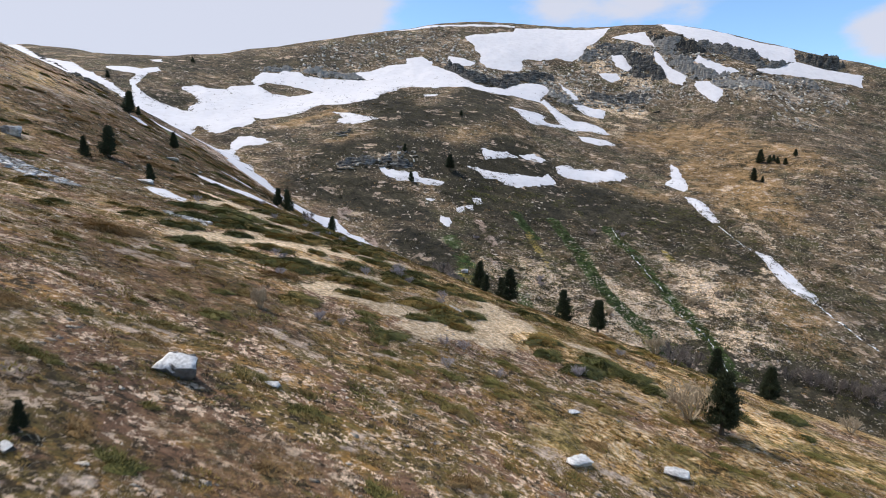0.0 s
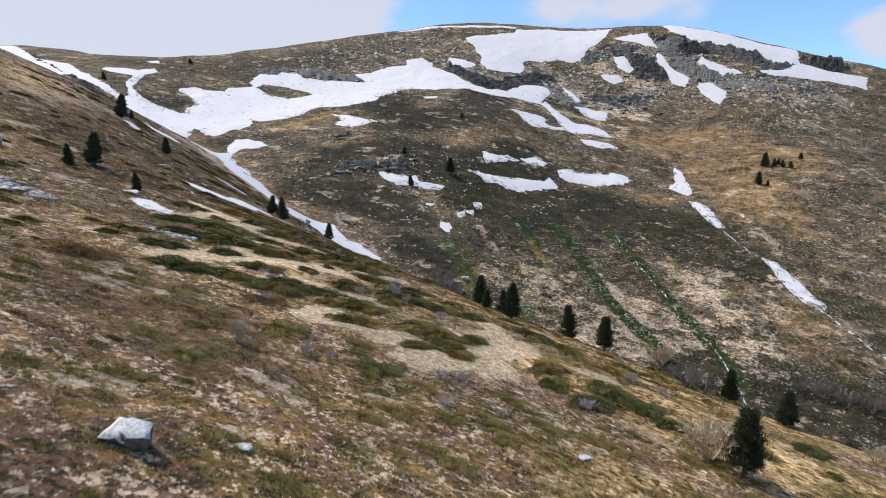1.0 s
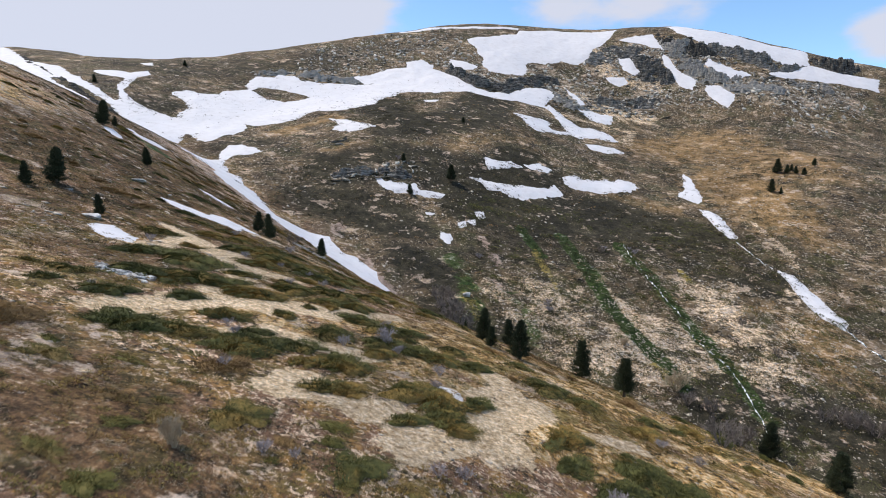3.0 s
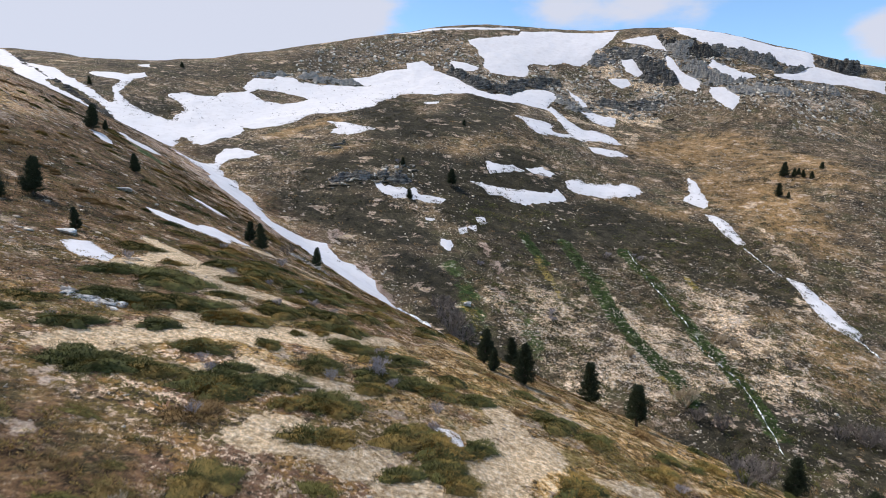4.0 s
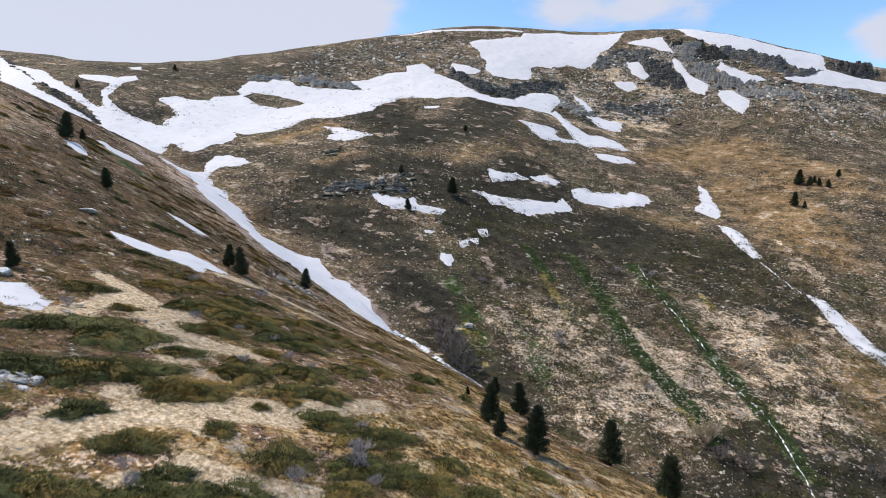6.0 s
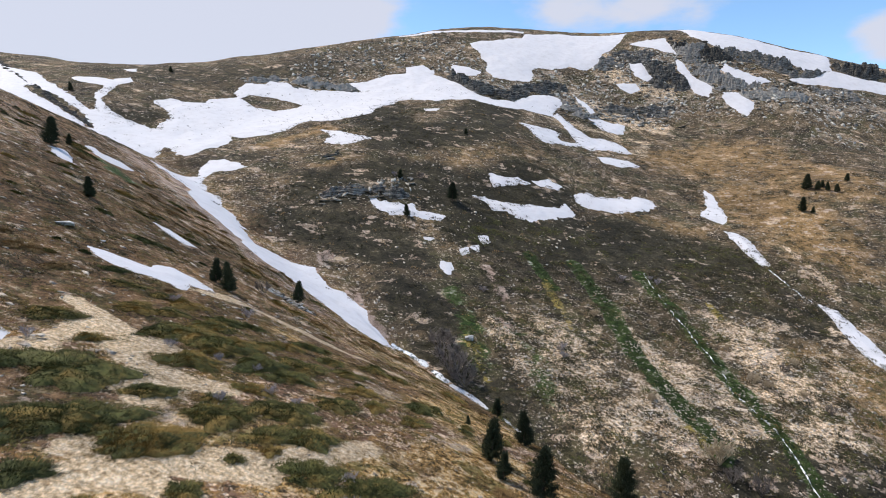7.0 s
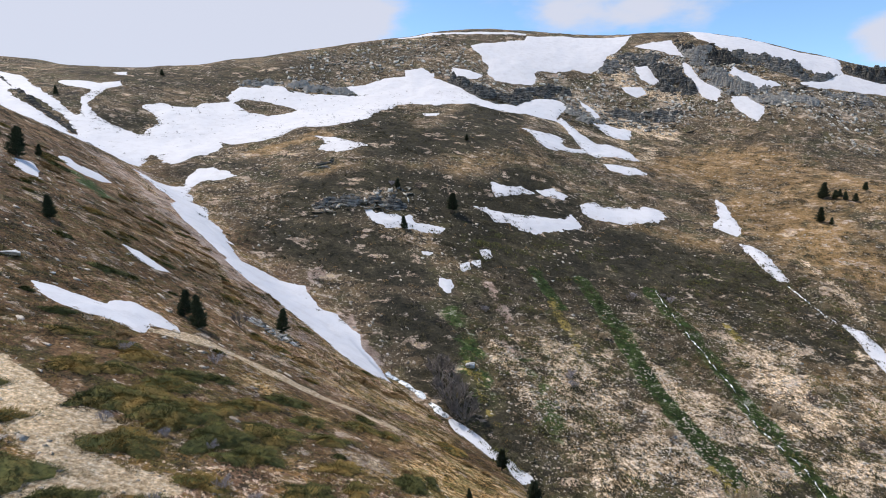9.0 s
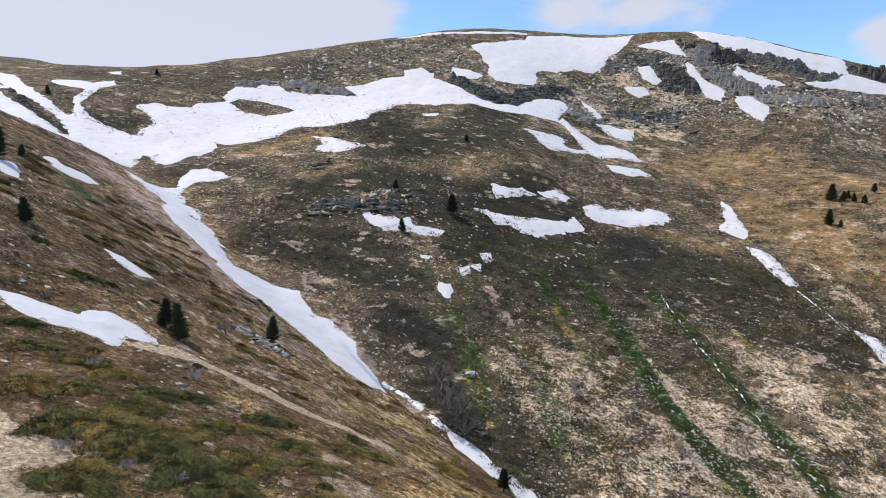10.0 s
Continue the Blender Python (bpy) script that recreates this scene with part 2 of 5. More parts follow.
        ([(-40.4, 230.7), (2.8, 246.5), (34.6, 265.3)], 8.0, 0.50),
        ([(64.9, 228.1), (82.6, 223.7)], 7.0, 0.60),
        ([(-66.4, 249.9), (-48.9, 269.4)], 5.0, 0.70),
        ([(-97.9, 146.3), (-55.7, 84.4), (-48.5, 103.5)], 8.0, 0.60),
        ([(3.0, 69.9), (14.1, 74.1), (28.6, 77.2), (39.8, 72.8), (43.7, 65.7)], 4.5, 1.25),
        ([(-12.8, 68.6), (-4.8, 69.2), (1.1, 67.2)], 4.0, 0.90),
        ([(2.4, 74.7), (8.4, 68.6), (12.1, 63.9), (16.6, 64.1)], 5.0, 0.95),
        ([(-11.3, 73.8), (-3.5, 68.3), (0.3, 64.2)], 4.0, 0.70),
        ([(81.2, 180.5), (93.1, 161.7), (89.2, 141.8)], 10.0, 0.60),
        ([(-19.8, 102.9), (-11.1, 99.5), (-3.1, 96.1)], 6.0, 0.95),
        ([(-18.0, 87.5), (-11.2, 86.0)], 3.0, 0.60),
        ([(-35.7, 60.5), (-25.4, 63.6), (-11.1, 60.5), (1.0, 59.2)], 6.0, 0.50),
        ([(6.4, 54.9), (14.3, 60.1), (17.8, 55.7)], 3.0, 1.00),
        ([(11.5, 52.9), (20.8, 49.1), (28.6, 45.2), (34.3, 42.6)], 6.0, 0.90),
        ([(7.6, 34.2), (16.7, 34.5), (22.2, 34.6)], 3.5, 0.90),
        ([(-9.0, 66.0), (-2.0, 70.0), (4.0, 66.0), (8.0, 78.0)], 5.0, 0.75),
        ([(-8.0, 98.0), (2.0, 92.0), (6.0, 102.0), (1.0, 114.0)], 6.0, 0.90),
        ([(-14.0, 116.0), (-6.0, 124.0)], 4.0, 0.60),
        ([(6.0, 80.0), (15.0, 73.0), (27.0, 67.5), (35.0, 63.0), (45.0, 57.0)], 4.0, 1.20),
    ],
    "rocky": [
        ([(-59.1, 374.0), (-9.8, 393.5), (33.6, 365.2)], 18.0, 0.42),
        ([(96.7, 373.4), (149.8, 354.0), (200.9, 342.5)], 14.0, 0.50),
        ([(49.5, 370.0), (78.4, 361.5)], 10.0, 0.55),
        ([(95.7, 394.3), (133.4, 389.9), (161.3, 380.3)], 10.0, 1.00),
        ([(160.0, 357.2), (192.6, 352.4), (225.2, 353.3)], 12.0, 0.75),
        ([(66.7, 347.9), (77.2, 343.8), (102.7, 343.2), (116.5, 350.2)], 8.0, 1.10),
        ([(-2.9, 370.7), (23.4, 349.0), (47.7, 357.4)], 5.0, 0.70),
        ([(-101.3, 333.4), (-75.3, 339.3), (-41.9, 340.6)], 4.0, 0.80),
        ([(-36.4, 212.2), (-14.4, 221.4)], 4.0, 0.60),
        ([(-66.5, 350.3), (-29.6, 393.3)], 16.0, 0.40),
        ([(-51.4, 67.8), (-44.8, 63.7), (-41.5, 62.0)], 1.6, 1.00),
        ([(-28.9, 62.1), (-26.0, 61.3)], 0.9, 1.00),
        ([(-17.5, 24.7), (-15.1, 24.1), (-13.3, 22.8), (-12.3, 20.2)], 0.5, 0.80),
        ([(-15.8, 21.8), (-15.6, 23.2)], 0.5, 0.80),
        ([(185.8, 318.6), (196.0, 310.8)], 5.0, 0.60),
        ([(-28.8, 132.2), (-24.4, 131.4)], 1.6, 0.90),
    ],
}


def cover(kind, x, y):
    v = np.zeros(np.shape(x))
    for points, width, full in COVER[kind]:
        v = np.maximum(v, full * (1 - smooth(width * 0.3, width * 1.8, reach(points, x, y) * (1 + 0.9 * fbm(x / (2 + width), y / (2 + width), 3, 17)))))
    return v


# ---- materials ----
def blank(name):
    m = bpy.data.materials.new(name)
    m.use_nodes = True
    nt = m.node_tree
    bsdf = nt.nodes["Principled BSDF"]
    return m, nt, nt.nodes.new, nt.links.new, bsdf


def grain(nt, scale, detail=5, rough=0.6, vector=None):
    n = nt.nodes.new("ShaderNodeTexNoise")
    n.inputs["Scale"].default_value, n.inputs["Detail"].default_value, n.inputs["Roughness"].default_value = scale, detail, rough
    if vector is None:
        co = nt.nodes.new("ShaderNodeTexCoord")
        vector = co.outputs["Object"]
    nt.links.new(vector, n.inputs["Vector"])
    return n.outputs["Fac"]


def ramp(nt, fac, stops):
    r = nt.nodes.new("ShaderNodeValToRGB")
    while len(r.color_ramp.elements) < len(stops):
        r.color_ramp.elements.new(0.5)
    for e, (p, c) in zip(r.color_ramp.elements, stops):
        e.position, e.color = p, (*c, 1)
    nt.links.new(fac, r.inputs["Fac"])
    return r.outputs["Color"]


def calc(nt, op, a, b=0.0, clamp=False):
    n = nt.nodes.new("ShaderNodeMath")
    n.operation, n.use_clamp = op, clamp
    for i, v in enumerate((a, b)):
        if isinstance(v, (int, float)):
            n.inputs[i].default_value = v
        else:
            nt.links.new(v, n.inputs[i])
    return n.outputs[0]


def span(nt, v, lo, hi, to=1.0):
    n = nt.nodes.new("ShaderNodeMapRange")
    n.interpolation_type = "SMOOTHSTEP"
    n.inputs["From Min"].default_value, n.inputs["From Max"].default_value, n.inputs["To Max"].default_value = lo, hi, to
    nt.links.new(v, n.inputs["Value"])
    return n.outputs[0]


def blend(nt, fac, a, b):
    n = nt.nodes.new("ShaderNodeMix")
    n.data_type = "RGBA"
    for key, v in (("Factor", fac), ("A", a), ("B", b)):
        if isinstance(v, tuple):
            n.inputs[key].default_value = (*v, 1)
        elif isinstance(v, float):
            n.inputs[key].default_value = v
        else:
            nt.links.new(v, n.inputs[key])
    return n.outputs["Result"]


def bump(nt, bsdf, height, strength, distance):
    n = nt.nodes.new("ShaderNodeBump")
    n.inputs["Strength"].default_value, n.inputs["Distance"].default_value = strength, distance
    nt.links.new(height, n.inputs["Height"])
    nt.links.new(n.outputs[0], bsdf.inputs["Normal"])


def ground_material():
    m, nt, add, link, bsdf = blank("alpine_turf")

    def layer(name):
        n = add("ShaderNodeAttribute")
        n.attribute_name = name
        return n.outputs["Fac"]

    co = add("ShaderNodeTexCoord")
    along = add("ShaderNodeMapping")
    along.inputs["Scale"].default_value = (0.72, 1.0, 1.0)
    along.inputs["Rotation"].default_value = (0, 0, 0.12)
    link(co.outputs["Object"], along.inputs["Vector"])
    lay = along.outputs[0]
    broad, mid, fine, tiny = grain(nt, 0.05, 5), grain(nt, 0.16, 9, 0.68, lay), grain(nt, 0.42, 10, 0.76, lay), grain(nt, 4.2, 6, 0.7)
    shrub, bleach = grain(nt, 0.28, 10, 0.74, lay), grain(nt, 0.70, 10, 0.80, lay)
    spur = layer("spur")
    # the near hillside: mauve-brown litter, olive and ochre dwarf shrubs, pale straw
    fleck = calc(nt, "ADD", calc(nt, "MULTIPLY", grain(nt, 1.5, 8, 0.75), 0.6), calc(nt, "MULTIPLY", bleach, 0.4))
    blot = calc(nt, "ADD", calc(nt, "MULTIPLY", grain(nt, 1.15, 8, 0.75), 0.45), calc(nt, "MULTIPLY", shrub, 0.55))
    speck = calc(nt, "ADD", calc(nt, "MULTIPLY", grain(nt, 1.9, 7, 0.72), 0.62), calc(nt, "MULTIPLY", grain(nt, 0.45, 6, 0.7, lay), 0.38))
    near = blend(nt, span(nt, mid, 0.46, 0.53), (0.200, 0.118, 0.076), (0.150, 0.112, 0.040))
    near = blend(nt, span(nt, grain(nt, 0.65, 8, 0.7, lay), 0.51, 0.58, 0.75), near, (0.36, 0.205, 0.070))
    near = blend(nt, span(nt, speck, 0.485, 0.445, 0.92), near, (0.040, 0.032, 0.020))
    near = blend(nt, span(nt, calc(nt, "ADD", calc(nt, "MULTIPLY", grain(nt, 2.6, 8, 0.78), 0.55), calc(nt, "MULTIPLY", bleach, 0.45)), 0.522, 0.545, 0.95), near, (0.76, 0.585, 0.44))
    # the mountain: brown turf, dark shrub, bleached grass
    far = blend(nt, span(nt, mid, 0.45, 0.55), (0.105, 0.080, 0.052), (0.175, 0.126, 0.075))
    far = blend(nt, span(nt, grain(nt, 0.09, 8, 0.65), 0.50, 0.57, 0.85), far, (0.075, 0.070, 0.036))
    far = blend(nt, span(nt, blot, 0.495, 0.455, 0.94), far, (0.030, 0.026, 0.020))
    far = blend(nt, span(nt, fleck, 0.545, 0.57, 0.95), far, (0.58, 0.50, 0.40))
    col = blend(nt, spur, far, near)
    warm = ramp(nt, blot, [(0.41, (0.05, 0.038, 0.019)), (0.455, (0.19, 0.125, 0.055)), (0.53, (0.30, 0.192, 0.095)), (0.60, (0.52, 0.40, 0.27))])
    straw = ramp(nt, speck, [(0.42, (0.042, 0.031, 0.014)), (0.455, (0.16, 0.105, 0.042)), (0.495, (0.48, 0.275, 0.088)), (0.535, (0.66, 0.475, 0.26)), (0.59, (0.80, 0.645, 0.44))])
    straw = blend(nt, span(nt, grain(nt, 0.22, 7, 0.65), 0.52, 0.57, 0.85), straw, ramp(nt, speck, [(0.42, (0.05, 0.044, 0.014)), (0.50, (0.17, 0.14, 0.045)), (0.58, (0.33, 0.25, 0.09))]))
    warm = blend(nt, spur, warm, straw)
    dusk = ramp(nt, blot, [(0.39, (0.011, 0.011, 0.008)), (0.47, (0.034, 0.031, 0.022)), (0.54, (0.056, 0.050, 0.033)), (0.60, (0.10, 0.083, 0.056)), (0.66, (0.42, 0.38, 0.31))])
    lush = ramp(nt, fine, [(0.38, (0.012, 0.024, 0.010)), (0.48, (0.036, 0.066, 0.018)), (0.56, (0.085, 0.115, 0.036)), (0.63, (0.40, 0.40, 0.34))])
    gold = ramp(nt, fine, [(0.35, (0.14, 0.11, 0.03)), (0.6, (0.36, 0.28, 0.09))])
    rosy = ramp(nt, fine, [(0.36, (0.17, 0.115, 0.09)), (0.52, (0.40, 0.30, 0.245)), (0.64, (0.56, 0.46, 0.40))])
    bare = ramp(nt, grain(nt, 2.6, 9, 0.78, lay), [(0.38, (0.27, 0.185, 0.105)), (0.47, (0.53, 0.40, 0.255)), (0.55, (0.70, 0.56, 0.40)), (0.63, (0.84, 0.73, 0.58))])
    rubble = calc(nt, "ADD", calc(nt, "MULTIPLY", grain(nt, 1.5, 7, 0.8), 0.7), calc(nt, "MULTIPLY", shrub, 0.3))
    grit = ramp(nt, rubble, [(0.43, (0.045, 0.037, 0.024)), (0.47, (0.24, 0.175, 0.105)), (0.51, (0.52, 0.385, 0.25)), (0.55, (0.80, 0.67, 0.53))])
    rock_tone = ramp(nt, blot, [(0.43, (0.030, 0.027, 0.022)), (0.48, (0.15, 0.118, 0.085)), (0.54, (0.27, 0.215, 0.155)), (0.59, (0.60, 0.56, 0.50))])

    def edge(name, lo, hi, jag):
        v = calc(nt, "ADD", layer(name), calc(nt, "MULTIPLY", calc(nt, "SUBTRACT", calc(nt, "ADD", calc(nt, "MULTIPLY", mid, 0.6), calc(nt, "MULTIPLY", fine, 0.4)), 0.5), jag))
        return span(nt, v, lo, hi)

    col = blend(nt, edge("ochre", 0.25, 0.85, 3.5), col, warm)
    umber = ramp(nt, calc(nt, "ADD", calc(nt, "MULTIPLY", blot, 0.5), calc(nt, "MULTIPLY", speck, 0.5)), [(0.42, (0.018, 0.015, 0.009)), (0.465, (0.085, 0.053, 0.031)), (0.52, (0.20, 0.118, 0.062)), (0.55, (0.28, 0.18, 0.10)), (0.58, (0.62, 0.49, 0.37))])
    umber = blend(nt, span(nt, grain(nt, 0.38, 8, 0.7), 0.51, 0.57, 0.65), umber, ramp(nt, blot, [(0.43, (0.018, 0.019, 0.009)), (0.49, (0.055, 0.054, 0.022)), (0.56, (0.11, 0.10, 0.042)), (0.62, (0.3, 0.25, 0.13))]))
    col = blend(nt, edge("heath", 0.12, 0.62, 3.0), col, blend(nt, spur, dusk, umber))
    col = blend(nt, calc(nt, "MULTIPLY", edge("rocky", 0.35, 0.7, 4.0), calc(nt, "SUBTRACT", 1.0, spur)), col, rock_tone)
    col = blend(nt, edge("pale", 0.38, 0.62, 7.0), col, grit)
    col = blend(nt, edge("pink", 0.35, 0.7, 7.0), col, rosy)
    col = blend(nt, edge("green", 0.35, 0.7, 4.5), col, lush)
    col = blend(nt, edge("yellow", 0.4, 0.75, 4.0), col, gold)
    col = blend(nt, edge("tan", 0.42, 0.56, 4.5), col, bare)
    # broad drift of tone over the slopes, and a fine fleck of blades
    for fac, lo, hi, full in ((span(nt, broad, 0.35, 0.65), (0.66, 0.66, 0.66), (1.26, 1.21, 1.12), 0.8), (span(nt, tiny, 0.36, 0.64), (0.55, 0.55, 0.56), (1.4, 1.38, 1.34), 0.75)):
        n = add("ShaderNodeMix")
        n.data_type, n.blend_type = "RGBA", "MULTIPLY"
        n.inputs["Factor"].default_value = full
        link(col, n.inputs["A"])
        link(ramp(nt, fac, [(0.0, lo), (1.0, hi)]), n.inputs["B"])
        col = n.outputs["Result"]
    link(col, bsdf.inputs["Base Color"])
    bsdf.inputs["Roughness"].default_value = 0.95
    bsdf.inputs["Specular IOR Level"].default_value = 0.15
    bump(nt, bsdf, calc(nt, "ADD", calc(nt, "MULTIPLY", fine, 0.7), calc(nt, "MULTIPLY", tiny, 0.3)), 0.9, 0.6)
    return m


def snow_material():
    m, nt, add, link, bsdf = blank("old_snow")
    a, b = grain(nt, 0.35, 5), grain(nt, 2.5, 6, 0.7)
    link(ramp(nt, calc(nt, "ADD", calc(nt, "MULTIPLY", a, 0.6), calc(nt, "MULTIPLY", b, 0.4)), [(0.3, (0.56, 0.54, 0.545)), (0.5, (0.66, 0.645, 0.66)), (0.7, (0.70, 0.688, 0.705))]), bsdf.inputs["Base Color"])
    bsdf.inputs["Roughness"].default_value = 0.75
    bump(nt, bsdf, b, 0.35, 0.2)
    return m


def rock_material(name, dark, light, lichen, ledge_turf=0.0):
    m, nt, add, link, bsdf = blank(name)
    info = add("ShaderNodeObjectInfo")
    geo = add("ShaderNodeNewGeometry")
    co = add("ShaderNodeTexCoord")
    beds = add("ShaderNodeMapping")
    beds.inputs["Scale"].default_value, beds.inputs["Rotation"].default_value = (0.3, 0.3, 1.7), (0.1, 0.2, 0)
    link(co.outputs["Object"], beds.inputs["Vector"])
    a, b = grain(nt, 1.2, 9, 0.74, beds.outputs[0]), grain(nt, 5.0, 6, 0.7)
    f = calc(nt, "ADD", calc(nt, "MULTIPLY", a, 0.75), calc(nt, "MULTIPLY", b, 0.25))
    f = calc(nt, "ADD", f, calc(nt, "MULTIPLY", calc(nt, "SUBTRACT", geo.outputs["Random Per Island"], 0.5), 0.16))
    f = calc(nt, "ADD", f, calc(nt, "MULTIPLY", calc(nt, "SUBTRACT", info.outputs["Random"], 0.5), 0.10))
    col = ramp(nt, f, [(0.43, dark), (0.5, tuple(0.56 * p + 0.44 * q for p, q in zip(dark, light))), (0.57, light)])
    col = blend(nt, span(nt, grain(nt, 1.2, 6), 0.54, 0.64, 0.55), col, lichen)
    if ledge_turf:
        up = add("ShaderNodeSeparateXYZ")
        link(geo.outputs["True Normal"], up.inputs[0])
        mat = calc(nt, "MULTIPLY", span(nt, up.outputs["Z"], 0.70, 0.90), span(nt, grain(nt, 0.35, 6, 0.7), 0.40, 0.52, ledge_turf))
        col = blend(nt, mat, col, ramp(nt, grain(nt, 1.4, 6, 0.7), [(0.4, (0.055, 0.040, 0.024)), (0.5, (0.15, 0.105, 0.062)), (0.6, (0.33, 0.25, 0.16))]))
    link(col, bsdf.inputs["Base Color"])
    bsdf.inputs["Roughness"].default_value = 0.88
    bump(nt, bsdf, b, 0.7, 0.12)
    return m


def leaf_material(name, dark, mid, light, autumn=None):
    m, nt, add, link, bsdf = blank(name)
    info, geo = add("ShaderNodeObjectInfo"), add("ShaderNodeNewGeometry")
    f = calc(nt, "ADD", calc(nt, "MULTIPLY", geo.outputs["Random Per Island"], 0.34), calc(nt, "MULTIPLY", info.outputs["Random"], 0.22))
    f = calc(nt, "ADD", f, calc(nt, "MULTIPLY", calc(nt, "SUBTRACT", grain(nt, 1.3, 4, 0.6), 0.25), 0.9))
    col = ramp(nt, f, [(0.15, dark), (0.5, mid), (0.9, light)])
    if autumn:
        brown = calc(nt, "ADD", calc(nt, "MULTIPLY", info.outputs["Random"], 0.5), grain(nt, 0.42, 6, 0.68))
        col = blend(nt, span(nt, brown, 0.70, 0.98, 0.8), col, ramp(nt, f, [(0.15, tuple(0.5 * v for v in autumn)), (0.5, autumn), (0.9, tuple(1.6 * v for v in autumn))]))
    link(col, bsdf.inputs["Base Color"])
    bsdf.inputs["Roughness"].default_value = 0.8
    bsdf.inputs["Specular IOR Level"].default_value = 0.2
    return m


def bark_material(name, dark, light):
    m, nt, add, link, bsdf = blank(name)
    link(ramp(nt, grain(nt, 6.0, 5), [(0.3, dark), (0.7, light)]), bsdf.inputs["Base Color"])
    bsdf.inputs["Roughness"].default_value = 0.9
    return m


def water_material(name, low):
    m, nt, add, link, bsdf = blank(name)
    f = grain(nt, 1.3, 5, 0.6)
    # white patches are foam; on the thin streams they also paint in the glints
    link(ramp(nt, f, [(low, (0.03, 0.04, 0.03)), (low + 0.08, (0.38, 0.41, 0.42)), (low + 0.14, (0.88, 0.89, 0.9))]), bsdf.inputs["Base Color"])
    bsdf.inputs["Roughness"].default_value = 0.25
    bump(nt, bsdf, f, 0.8, 0.15)
    return m


def lit_top_material():
    """Dark stone; sunlit top and shaded sides are painted in by facet slope."""
    m, nt, add, link, bsdf = blank("lit_top_gneiss")
    geo, sep = add("ShaderNodeNewGeometry"), add("ShaderNodeSeparateXYZ")
    link(geo.outputs["True Normal"], sep.inputs[0])
    a, b = grain(nt, 3.0, 7, 0.7), grain(nt, 9.0, 6, 0.7)
    stone = ramp(nt, a, [(0.36, (0.022, 0.022, 0.022)), (0.64, (0.16, 0.155, 0.15))])
    rock_tone = ramp(nt, b, [(0.34, (0.34, 0.33, 0.32)), (0.6, (0.80, 0.79, 0.77))])
    # upward facets get the painted sunlight, steep and undercut ones stay dark as shade
    high = calc(nt, "ADD", sep.outputs["Z"], calc(nt, "MULTIPLY", calc(nt, "SUBTRACT", a, 0.5), 0.5))
    link(blend(nt, span(nt, high, 0.55, 0.72), stone, rock_tone), bsdf.inputs["Base Color"])
    bsdf.inputs["Roughness"].default_value = 0.85
    bump(nt, bsdf, b, 0.8, 0.1)
    return m


LIT_TOP = lit_top_material()
TURF, SNOW = ground_material(), snow_material()
GREY_ROCK = rock_material("grey_gneiss", (0.035, 0.033, 0.029), (0.60, 0.57, 0.51), (0.38, 0.35, 0.27), 0.9)
DARK_ROCK = rock_material("dark_gneiss", (0.018, 0.018, 0.017), (0.29, 0.28, 0.26), (0.19, 0.175, 0.13), 0.9)
PALE_GNEISS = rock_material("pale_gneiss", (0.16, 0.155, 0.15), (0.72, 0.71, 0.69), (0.62, 0.61, 0.58))
SCREE = rock_material("pale_scree", (0.22, 0.18, 0.135), (0.62, 0.54, 0.45), (0.44, 0.38, 0.30))
NEEDLES = leaf_material("pine_needles", (0.014, 0.021, 0.012), (0.038, 0.050, 0.027), (0.082, 0.094, 0.046))
JUNIPER = leaf_material("juniper_sprigs", (0.024, 0.029, 0.010), (0.086, 0.087, 0.026), (0.20, 0.18, 0.052), (0.25, 0.155, 0.045))
MOSS = leaf_material("low_olive_growth", (0.055, 0.051, 0.015), (0.135, 0.120, 0.032), (0.26, 0.215, 0.065), (0.20, 0.13, 0.05))
RUSSET = leaf_material("russet_heath", (0.075, 0.046, 0.022), (0.20, 0.125, 0.052), (0.40, 0.25, 0.10))
HEATHER = leaf_material("dark_heath", (0.016, 0.016, 0.009), (0.048, 0.043, 0.022), (0.11, 0.088, 0.045))
STRAW = leaf_material("dead_grass", (0.26, 0.19, 0.11), (0.46, 0.365, 0.245), (0.66, 0.56, 0.42))
HERB = leaf_material("fresh_herbs", (0.020, 0.030, 0.011), (0.046, 0.066, 0.020), (0.10, 0.12, 0.042))
BARK, PALE_TWIG, GREY_TWIG = bark_material("pine_bark", (0.05, 0.038, 0.028), (0.15, 0.115, 0.085)), bark_material("straw_coloured_twigs", (0.30, 0.235, 0.15), (0.56, 0.46, 0.33)), bark_material("grey_twigs", (0.19, 0.165, 0.165), (0.44, 0.40, 0.42))
BROWN_TWIG = bark_material("brown_twigs", (0.085, 0.070, 0.062), (0.23, 0.195, 0.175))
CASCADE, WATER = water_material("white_water", 0.36), water_material("broken_water", 0.43)


# ---- mesh helpers ----
def mesh_of(name, verts, faces, material, flat=True):
    me = bpy.data.meshes.new(name)
    me.from_pydata([tuple(map(float, v)) for v in verts], [], [tuple(map(int, f)) for f in faces])
    me.materials.append(material)
    if not flat:
        me.shade_smooth()
    me.update()
    return me


def tri_mesh(name, verts, faces, material, smooth_shade=False):
    """A mesh from arrays of corners and triangles."""
    me = bpy.data.meshes.new(name)
    verts, faces = np.asarray(verts, np.float32), np.asarray(faces, np.int32)
    me.vertices.add(len(verts))
    me.vertices.foreach_set("co", verts.ravel())
    k = faces.shape[1]
    me.loops.add(faces.size)
    me.loops.foreach_set("vertex_index", faces.ravel())
    me.polygons.add(len(faces))
    me.polygons.foreach_set("loop_start", np.arange(0, faces.size, k, dtype=np.int32))
    me.materials.append(material)
    me.update(calc_edges=True)
    me.validate()
    if smooth_shade:
        me.shade_smooth()
    return me


